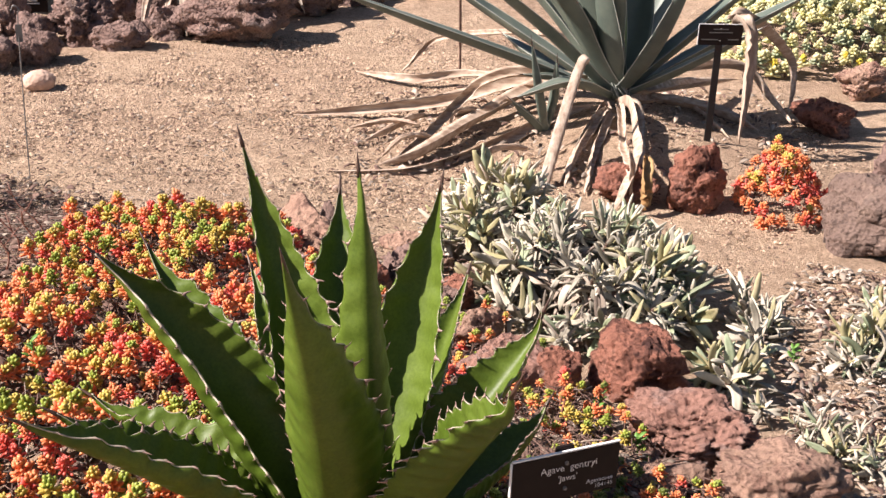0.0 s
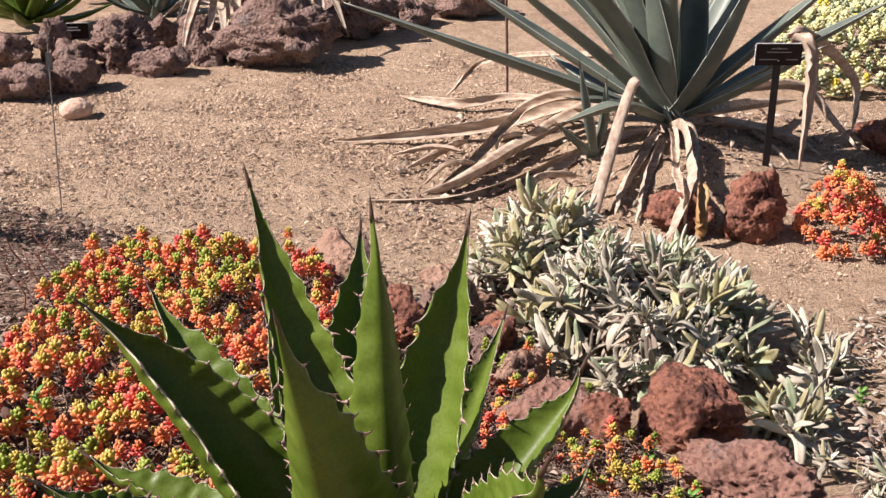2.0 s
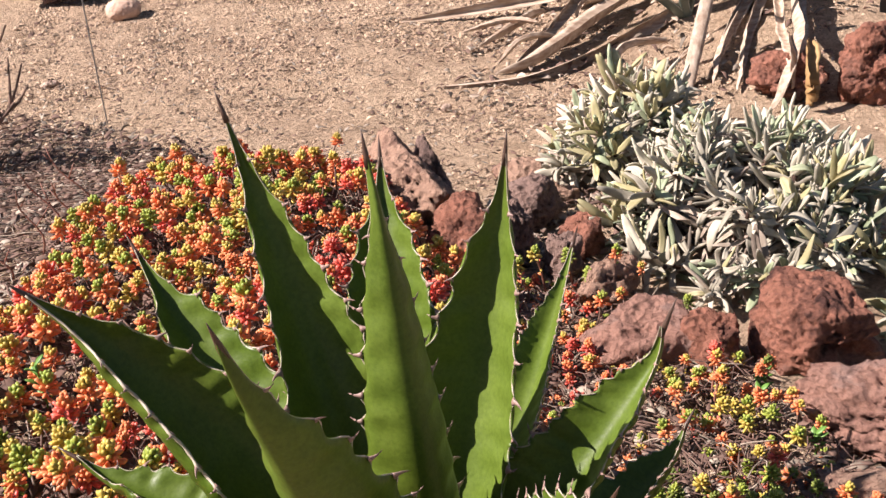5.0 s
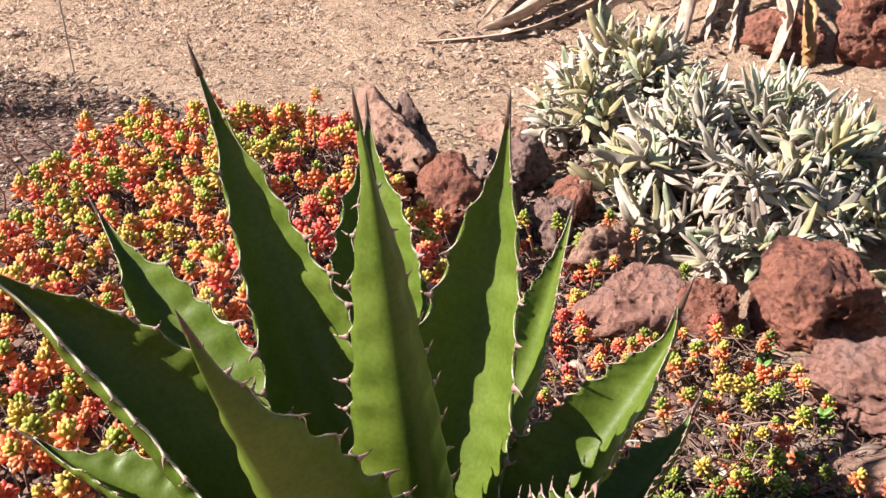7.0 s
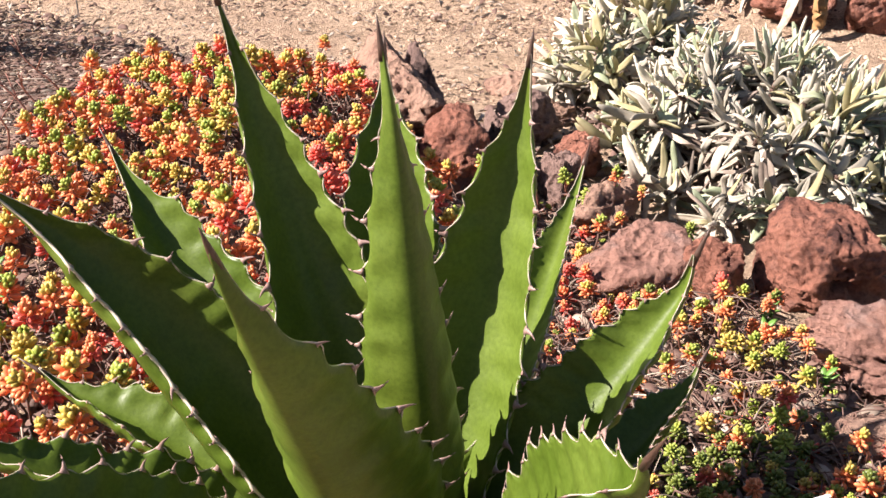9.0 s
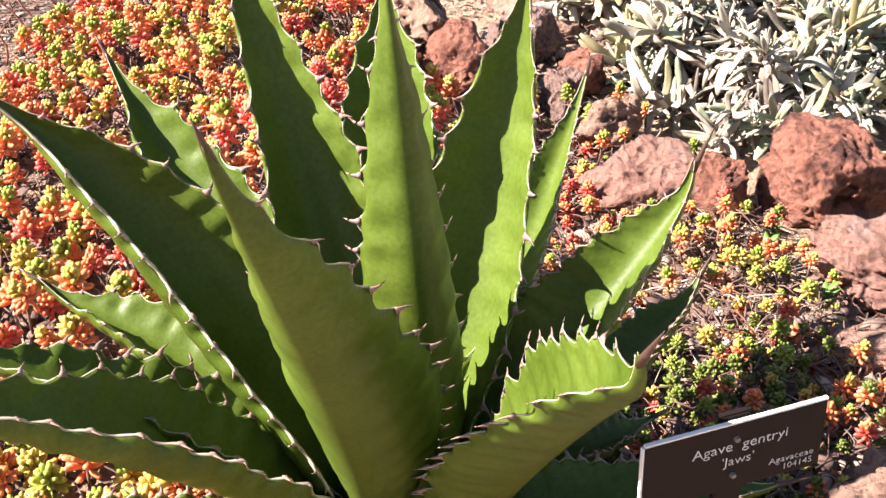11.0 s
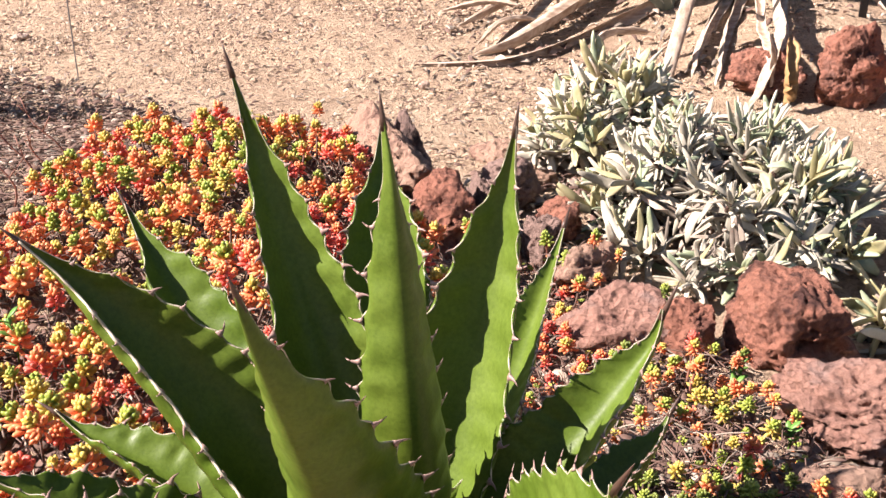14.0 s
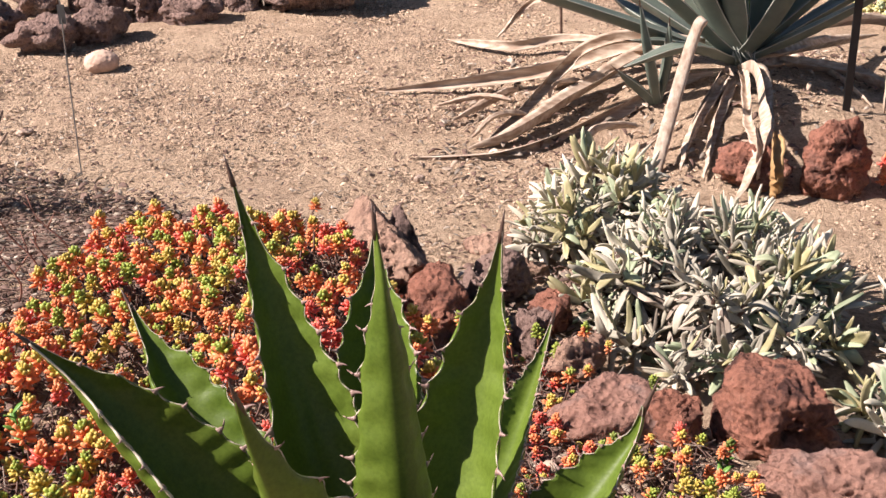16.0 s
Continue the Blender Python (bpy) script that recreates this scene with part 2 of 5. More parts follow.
# ---- building helpers ----
def mesh_object(name, verts, faces, mats, parent=None, idx=None, smooth=True, label=""):
    me = bpy.data.meshes.new(name)
    me.from_pydata([tuple(v) for v in verts], [], [tuple(f) for f in faces])
    for m in mats if isinstance(mats, (list, tuple)) else [mats]:
        me.materials.append(m)
    if idx is not None:
        me.polygons.foreach_set("material_index", np.asarray(idx, dtype=np.int32))
    me.polygons.foreach_set("use_smooth", np.full(len(me.polygons), smooth))
    me.update()
    ob = new(name, me)
    if parent:
        ob.parent = parent
    if label:
        ob["label"] = label
    return ob


def empty(name, at=(0, 0, 0)):
    ob = new(name)
    ob.location = at
    return ob


class Soup:
    """Gathers many small pieces, each a set of verts, faces and material numbers, into one mesh."""
    def __init__(self):
        self.v, self.f, self.m, self.n = [], [], [], 0

    def add(self, verts, faces, mats):
        self.v.append(np.asarray(verts, float))
        self.f += [tuple(i + self.n for i in f) for f in faces]
        self.m += list(mats)
        self.n += len(verts)

    def build(self, name, mats, parent=None, smooth=True, label=""):
        return mesh_object(name, np.concatenate(self.v), self.f, mats, parent, self.m, smooth, label)


def frame_along(axis, roll=0.0):
    z = np.asarray(axis, float)
    z = z / np.linalg.norm(z)
    x = np.cross((0, 0, 1.0) if abs(z[2]) < 0.9 else (1.0, 0, 0), z)
    x /= np.linalg.norm(x)
    y = np.cross(z, x)
    c, s = math.cos(roll), math.sin(roll)
    return np.stack([c * x + s * y, c * y - s * x, z], 1)


def bezier(points, n):
    """A smooth line through the control points (Catmull-Rom), as n points."""
    p = [np.asarray(q, float) for q in points]
    p = [2 * p[0] - p[1]] + p + [2 * p[-1] - p[-2]]
    out = []
    for s in np.linspace(0, len(p) - 3 - 1e-6, n):
        i, u = int(s), s - int(s)
        a, b, c, d = p[i:i + 4]
        out.append(0.5 * (2 * b + (c - a) * u + (2 * a - 5 * b + 4 * c - d) * u * u + (3 * b - a - 3 * c + d) * u ** 3))
    return np.array(out)


def tube(points, radii, sides=6):
    """Verts and faces of a tube along points."""
    pts = np.asarray(points, float)
    tan = np.gradient(pts, axis=0)
    verts, faces = [], []
    for i, (p, t) in enumerate(zip(pts, tan)):
        m = frame_along(t)
        for k in range(sides):
            a = 2 * math.pi * k / sides
            verts.append(p + radii[i] * (math.cos(a) * m[:, 0] + math.sin(a) * m[:, 1]))
    for i in range(len(pts) - 1):
        for k in range(sides):
            a, b = i * sides + k, i * sides + (k + 1) % sides
            faces.append((a, b, b + sides, a + sides))
    faces.append(tuple(range(sides))[::-1])
    faces.append(tuple(range((len(pts) - 1) * sides, len(pts) * sides)))
    return verts, faces


def bead(length, width, sides=6, blunt=0.75):
    """A plump leaf along +z: verts and faces."""
    prof = [(0.0, 0.45), (0.5, 1.0), (0.85, blunt)]
    verts = [(0, 0, length)]
    for h, r in prof:
        for k in range(sides):
            a = 2 * math.pi * k / sides
            verts.append((math.cos(a) * r * width, math.sin(a) * r * width * 0.85, h * length))
    faces = []
    for j in range(len(prof) - 1):
        for k in range(sides):
            a, b = 1 + j * sides + k, 1 + j * sides + (k + 1) % sides
            faces.append((a, b, b + sides, a + sides))
    last = 1 + (len(prof) - 1) * sides
    for k in range(sides):
        faces.append((last + k, last + (k + 1) % sides, 0))
    return np.array(verts), faces


def blade(path, widths, thick, up=(0, 0, 1), channel=0.25, across=6, twist=0.0):
    """A leaf strip along path with its half-widths, a channelled upper face and a thinner edge."""
    pts = np.asarray(path, float)
    tan = np.gradient(pts, axis=0)
    tan /= np.linalg.norm(tan, axis=1)[:, None]
    verts, faces, n = [], [], len(pts)
    for i in range(n):
        side = np.cross(tan[i], up)
        if np.linalg.norm(side) < 1e-3:
            side = np.cross(tan[i], (0, 1, 0))
        side /= np.linalg.norm(side)
        nor = np.cross(side, tan[i])
        a = twist * i / n
        side, nor = side * math.cos(a) + nor * math.sin(a), nor * math.cos(a) - side * math.sin(a)
        for sgn in (1, -1):
            for k in range(across + 1):
                u = 2 * k / across - 1
                h = channel * widths[i] * (abs(u) ** 1.6)
                t = thick * min(1, widths[i] / max(max(widths), 1e-6) * 1.4) * (1 - u * u) * 0.5 + 0.0006
                verts.append(pts[i] + side * (u * sgn * widths[i]) + nor * (h + (t if sgn > 0 else -t)))
    row = 2 * (across + 1)
    for i in range(n - 1):
        for k in range(row):
            a, b = i * row + k, i * row + (k + 1) % row
            faces.append((a, a + row, b + row, b))
    faces.append(tuple(range(row)))
    faces.append(tuple(range((n - 1) * row, n * row))[::-1])
    return verts, faces


# ---- ground ----
def smooth01(u):
    u = min(max(u, 0.0), 1.0)
    return u * u * (3 - 2 * u)


def ground_z(x, y):
    """The height of the soil: a low bank under the bed in front, a mound under the blue agave."""
    left = np.interp(y, [-9, -0.3, 0.2, 0.7, 1.2, 1.5, 1.9, 2.3, 9], [0.33, 0.33, 0.34, 0.31, 0.24, 0.14, 0.03, 0, 0])
    right = np.interp(y, [-9, -0.3, 0.3, 0.7, 1.2, 1.8, 2.3, 9], [0.26, 0.26, 0.19, 0.13, 0.09, 0.03, 0, 0]) * np.interp(x, [0.5, 1.2], [1, 0.35])
    a = smooth01((x + 0.3) / 0.5)
    away = smooth01((y + 2.1) / 1.3) * np.interp(abs(x), [3, 40], [1, 0])
    mound = 0.13 * math.exp(-(((x - 1.02) / 0.42) ** 2 + ((y - 2.7) / 0.45) ** 2))
    return float((left * (1 - a) + right * a) * away + mound)


def axis_steps(lo, hi, step, far):
    core = list(np.arange(lo, hi + 1e-6, step))
    grow, d = [], step
    x = hi
    while x < far:
        d *= 1.35
        x += d
        grow.append(x)
    d, x, before = step, lo, []
    while x > -far:
        d *= 1.35
        x -= d
        before.append(x)
    return before[::-1] + core + grow


def build_ground():
    xs, ys = axis_steps(-1.9, 2.9, 0.028, 600), axis_steps(-0.7, 5.6, 0.028, 600)
    verts = []
    for y in ys:
        for x in xs:
            near = 1.0 if abs(x) < 6 and -3 < y < 9 else 0.0
            v = Vector((x, y, 0))
            n = 0.012 * noise.noise(v * 3.1) + 0.007 * noise.noise(v * 9.0) + 0.006 * noise.noise(v * 27.0)
            verts.append((x, y, ground_z(x, y) + n * near))
    w = len(xs)
    faces = [(j * w + i, j * w + i + 1, (j + 1) * w + i + 1, (j + 1) * w + i) for j in range(len(ys) - 1) for i in range(w - 1)]
    tagged(mesh_object("ground", verts, faces, SOIL), "dry sandy tan garden soil with gravel crumbs", "ground", kind="structure")


build_ground()


# ---- lava rocks ----
def rock(label, at, size, mat, seed, rz=0, lean=0, sink=0.25, rough=0.22, ledge=0.0, name="rock", category="rock", group="", sub=5, flat=0.0, planes=(), hollows=()):
    """A pitted boulder. at: the middle of its foot; size: width, depth and height above the soil."""
    bm = bmesh.new()
    bmesh.ops.create_icosphere(bm, subdivisions=sub, radius=1)
    off = Vector((seed * 7.31, seed * 3.17, seed * 5.7))
    rr = random.Random(seed)
    cuts = []
    for k in range(15 if rough > 0.1 else 0):
        n = Vector((rr.gauss(0, 1), rr.gauss(0, 1), rr.gauss(0, 0.8))).normalized()
        cuts.append((n, rr.uniform(0.54, 0.86)))
    if flat:
        cuts.append((Vector((rr.uniform(-0.15, 0.15), -0.2, 1)).normalized(), flat))
    cuts += [(Vector(n).normalized(), lim) for n, lim in planes]
    for v in bm.verts:
        d = v.co.normalized()
        r = 1.0
        for n, lim in cuts:
            c = d.dot(n)
            if c > 0.05:
                r = min(r, lim / c * 0.95 + 0.05 * r)
        r += rough * (0.8 * noise.noise(d * 1.6 + off) + 0.45 * noise.noise(d * 3.4 + off * 2))
        r += rough * 0.20 * (noise.ridged_multi_fractal(d * 3.2 + off, 1.0, 2.1, 5, 1.0, 2.0) - 1.0)
        r += rough * (0.12 * noise.noise(d * 9 + off) + 0.09 * noise.noise(d * 19 + off) + 0.07 * noise.noise(d * 38 + off))
        near, _ = noise.voronoi(d * 2.6 + off + noise.noise_vector(d * 3 + off) * 0.35)
        gap = near[1] - near[0]
        if gap < 0.16:
            r -= (0.16 - gap) * rough * 1.5
        crack = abs(noise.noise(d * 2.1 + off * 5 + noise.noise_vector(d * 5 + off) * 0.12))
        if crack < 0.05:
            r -= (1 - crack / 0.05) * rough * 0.42
        pit = noise.noise(d * 10.5 + off * 3)
        if pit > 0.36:
            r -= (pit - 0.36) * rough * 1.9
        for way, reach, deep in hollows:
            q = d.angle(Vector(way)) / reach + 0.25 * noise.noise(d * 4 + off)
            if q < 1:
                r -= deep * smooth01((1 - q) * 1.6)
        if ledge:
            h = d.z - 0.22 - 0.10 * noise.noise(d * 2.3 + off)
            notch = max(0.0, 1 - h / 0.10) if h > 0 else max(0.0, 1 + h / 0.42)
            r -= ledge * notch * smooth01((d.x + 0.35) / 0.4) * smooth01((0.5 - d.y) / 0.4)
        v.co = d * r
    zs = [v.co.z for v in bm.verts]
    xs = [abs(v.co.x) for v in bm.verts]
    ys = [abs(v.co.y) for v in bm.verts]
    top, wide, deep = max(zs), max(xs), max(ys)
    for v in bm.verts:
        v.co = (v.co.x / wide * size[0] / 2, v.co.y / deep * size[1] / 2, (v.co.z / top * 0.5 + 0.5) * size[2] * (1 + sink) - sink * size[2])
    me = bpy.data.meshes.new(name)
    bm.to_mesh(me)
    bm.free()
    me.materials.append(mat)
    me.polygons.foreach_set("use_smooth", np.full(len(me.polygons), True))
    ob = new(name, me)
    ob.matrix_world = pose(at[0], at[1], ground_z(at[0], at[1]) + (at[2] if len(at) > 2 else 0), lean, 0, rz)
    return tagged(ob, label, category, group)


BED, FAR = "lava rocks edging the bed", "lava rocks edging the far bed"
rock("small reddish brown rock at the mound's foot", (0.275, 0.90), (0.16, 0.13, 0.10), ROCK_TAN, 45, 25, 0, 0.3, 0.2, group=BED)
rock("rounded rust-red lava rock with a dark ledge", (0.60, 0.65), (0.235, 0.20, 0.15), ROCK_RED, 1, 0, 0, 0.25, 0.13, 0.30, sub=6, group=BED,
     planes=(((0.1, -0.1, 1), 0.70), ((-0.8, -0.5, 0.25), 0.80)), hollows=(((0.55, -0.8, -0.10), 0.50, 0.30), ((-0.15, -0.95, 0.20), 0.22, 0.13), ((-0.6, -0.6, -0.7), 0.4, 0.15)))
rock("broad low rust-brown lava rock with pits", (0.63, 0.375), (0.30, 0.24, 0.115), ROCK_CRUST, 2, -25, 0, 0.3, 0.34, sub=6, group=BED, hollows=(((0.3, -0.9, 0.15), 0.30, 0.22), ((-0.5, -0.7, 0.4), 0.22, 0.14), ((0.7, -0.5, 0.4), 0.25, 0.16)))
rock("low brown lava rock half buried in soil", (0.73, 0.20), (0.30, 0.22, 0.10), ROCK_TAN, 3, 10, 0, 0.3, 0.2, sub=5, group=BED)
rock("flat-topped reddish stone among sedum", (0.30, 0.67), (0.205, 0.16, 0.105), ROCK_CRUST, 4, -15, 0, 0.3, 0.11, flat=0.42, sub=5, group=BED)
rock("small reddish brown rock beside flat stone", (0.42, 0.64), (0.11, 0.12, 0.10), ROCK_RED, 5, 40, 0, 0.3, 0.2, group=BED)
rock("pale weathered wedge-shaped rock in the soil", (-0.090, 1.21), (0.20, 0.38, 0.15), ROCK_WEDGE, 6, 24, 0, 0.3, 0.16, sub=5, group=BED, planes=(((0.75, -0.2, 0.6), 0.55), ((-0.7, -0.5, 0.5), 0.62)))
rock("dark crusted slab leaning on the pale rock", (-0.045, 1.29), (0.095, 0.21, 0.172), ROCK_DARK, 46, 18, 0, 0.3, 0.2, group=BED)
rock("reddish pitted rock end beside sedum", (0.012, 1.04), (0.17, 0.22, 0.140), ROCK_RED, 7, 0, 0, 0.3, 0.2, group=BED)
rock("dark pitted lava rock in the bank", (0.11, 1.13), (0.10, 0.16, 0.13), ROCK_DARK, 8, 10, 0, 0.3, 0.25, group=BED)
rock("small dark lava rock in shade", (0.21, 1.02), (0.09, 0.12, 0.10), ROCK_DARK, 9, 30, 0, 0.3, 0.25, group=BED)
rock("reddish black rock between the agave and the silver mound", (0.165, 1.30), (0.15, 0.14, 0.11), ROCK_DARK, 47, 15, 0, 0.3, 0.24, group=BED)
rock("small red pitted rock at the silver mound's edge", (0.255, 1.14), (0.12, 0.12, 0.09), ROCK_RED, 48, 50, 0, 0.3, 0.22, group=BED)
rock("low brown rock half buried in the bank", (0.225, 1.42), (0.13, 0.10, 0.05), ROCK_TAN, 49, 20, 0, 0.4, 0.2, group=BED)
rock("flat pinkish stone flush with the soil", (0.17, 1.62), (0.15, 0.16, 0.05), ROCK_TAN, 10, 0, 0, 0.6, 0.15, group=BED)
rock("upright red lava rock below the blue agave", (1.10, 1.98), (0.22, 0.20, 0.21), ROCK_RED, 11, 30, 0, 0.2, 0.2, group=BED)
rock("dark red rock under a hanging dry leaf", (0.90, 2.03), (0.22, 0.20, 0.12), ROCK_RED, 12, -20, 0, 0.2, 0.2, group=BED)
rock("large grey-brown boulder with porous face", (1.575, 1.64), (0.36, 0.34, 0.225), ROCK_GREY, 13, 15, 0, 0.2, 0.15, group=BED)
rock("dark red lava rock behind orange sedum", (1.83, 2.75), (0.26, 0.22, 0.14), ROCK_RED, 14, 0, 0, 0.2, 0.2, group=BED)
rock("brown rock beside the yellow succulent", (2.17, 3.2), (0.30, 0.24, 0.15), ROCK_TAN, 15, 30, 0, 0.2, 0.2, group=BED)
rock("reddish rock behind the grey boulder", (1.76, 1.95), (0.30, 0.24, 0.24), ROCK_DARK, 16, 60, 0, 0.2, 0.2, group=BED)
rock("flat grey stone among low sedum", (0.53, 0.20), (0.17, 0.10, 0.04), ROCK_TAN, 17, 15, 0, 0.5, 0.12, group=BED)
rock("pinkish lava rock beside the label stake", (0.435, -0.21), (0.18, 0.16, 0.175), ROCK_TAN, 18, 40, 0, 0.3, 0.15, group=BED)
rock("brown lava rock at the row's end", (-1.38, 3.55), (0.293, 0.230, 0.138), ROCK_DARK, 21, 0, rough=0.3, group=FAR, sub=4)
rock("reddish brown lava rock in a row", (-1.17, 3.66), (0.268, 0.207, 0.144), ROCK_DARK, 22, 30, rough=0.3, group=FAR, sub=4)
rock("small upright dark lava rock", (-1.35, 4.1), (0.171, 0.161, 0.192), ROCK_DARK, 23, 10, rough=0.3, group=FAR, sub=4)
rock("rounded dark lava boulder with holes", (-1.02, 4.0), (0.342, 0.276, 0.228), ROCK_DARK, 24, 50, rough=0.3, group=FAR, sub=5)
rock("dark lava rock behind the row", (-0.92, 4.33), (0.207, 0.184, 0.156), ROCK_DARK, 25, 0, rough=0.3, group=FAR, sub=4)
rock("low red-brown lava rock in a row", (-0.87, 3.85), (0.329, 0.207, 0.120), ROCK_DARK, 26, -10, rough=0.3, group=FAR, sub=4)
rock("ragged dark lava rock with gaps", (-0.68, 4.05), (0.220, 0.184, 0.144), ROCK_DARK, 27, 20, 0, 0.25, 0.3, group=FAR, sub=4)
rock("big reddish-black lava boulder", (-0.36, 4.02), (0.62, 0.36, 0.34), ROCK_DARK, 28, -8, 0, 0.2, 0.26, planes=(((0.75, -0.2, 0.62), 0.62), ((-0.75, -0.3, 0.4), 0.74)), group=FAR, sub=5)
rock("brown lava rock under a drooping leaf", (-0.04, 4.5), (0.403, 0.299, 0.240), ROCK_DARK, 29, 0, rough=0.3, group=FAR, sub=4)
rock("far red-brown lava rock", (0.46, 4.95), (0.512, 0.345, 0.168), ROCK_DARK, 30, 0, rough=0.3, group=FAR, sub=4)
rock("black lava rock by the far label", (-1.52, 4.05), (0.220, 0.207, 0.144), ROCK_DARK, 31, 0, rough=0.3, group=FAR, sub=4)
rock("squat dark lava rock between boulders", (-0.72, 4.28), (0.26, 0.2, 0.17), ROCK_DARK, 33, 20, rough=0.3, group=FAR, sub=4)
rock("black pitted lava rock beside the boulder", (-1.22, 3.92), (0.24, 0.2, 0.15), ROCK_DARK, 34, 60, rough=0.3, group=FAR, sub=4)
rock("brown lava rock in the far row", (-1.62, 3.75), (0.28, 0.22, 0.15), ROCK_DARK, 35, 0, rough=0.3, group=FAR, sub=4)
rock("reddish lava rock behind the row", (0.20, 4.75), (0.30, 0.24, 0.15), ROCK_DARK, 36, 0, rough=0.3, group=FAR, sub=4)
rock("smooth pale pink stone on bare soil", (-1.10, 3.27), (0.125, 0.10, 0.075), STONE, 40, 10, 0, 0.2, 0.08, name="stone", category="stone")
rock("small white chip of stone on the soil", (0.0, 2.15), (0.032, 0.025, 0.02), ROCK_PALE, 41, 10, 0, 0.2, 0.1, name="stone", category="stone", sub=3)
rock("flat whitish stone chip on the soil", (-1.22, 2.65), (0.06, 0.035, 0.016), ROCK_PALE, 42, 20, 0, 0.2, 0.1, name="stone", category="stone", sub=3)


# ---- the toothed green agave ----
def leaf_frame(p0, p1, p2, phi, s):
    p0, p1, p2 = (np.array(q, float) for q in (p0, p1, p2))
    p = (1 - s) ** 2 * p0 + 2 * s * (1 - s) * p1 + s * s * p2
    t = 2 * (1 - s) * (p1 - p0) + 2 * s * (p2 - p1)
    t /= np.linalg.norm(t)
    ax = (p2 - p0) / np.linalg.norm(p2 - p0)
    no = math.hypot(ax[0], ax[1])
    ref = np.array([-ax[0] * ax[2], -ax[1] * ax[2], no * no]) / max(no, 1e-6)
    side = math.cos(phi) * np.cross(ax, ref) + math.sin(phi) * ref
    side -= (t @ side) * t
    side /= np.linalg.norm(side)
    return p, t, side, np.cross(side, t)


def leaf_half_width(s, width, sm, q):
    a = min(max(s / sm, 0), 1)
    u = min(max((s - sm) / (1 - sm), 0), 1)
    return width * (0.62 + 0.38 * a * a * (3 - 2 * a)) * (1 - u ** q) * (1 - 0.42 * smooth01((s - 0.80) / 0.12))


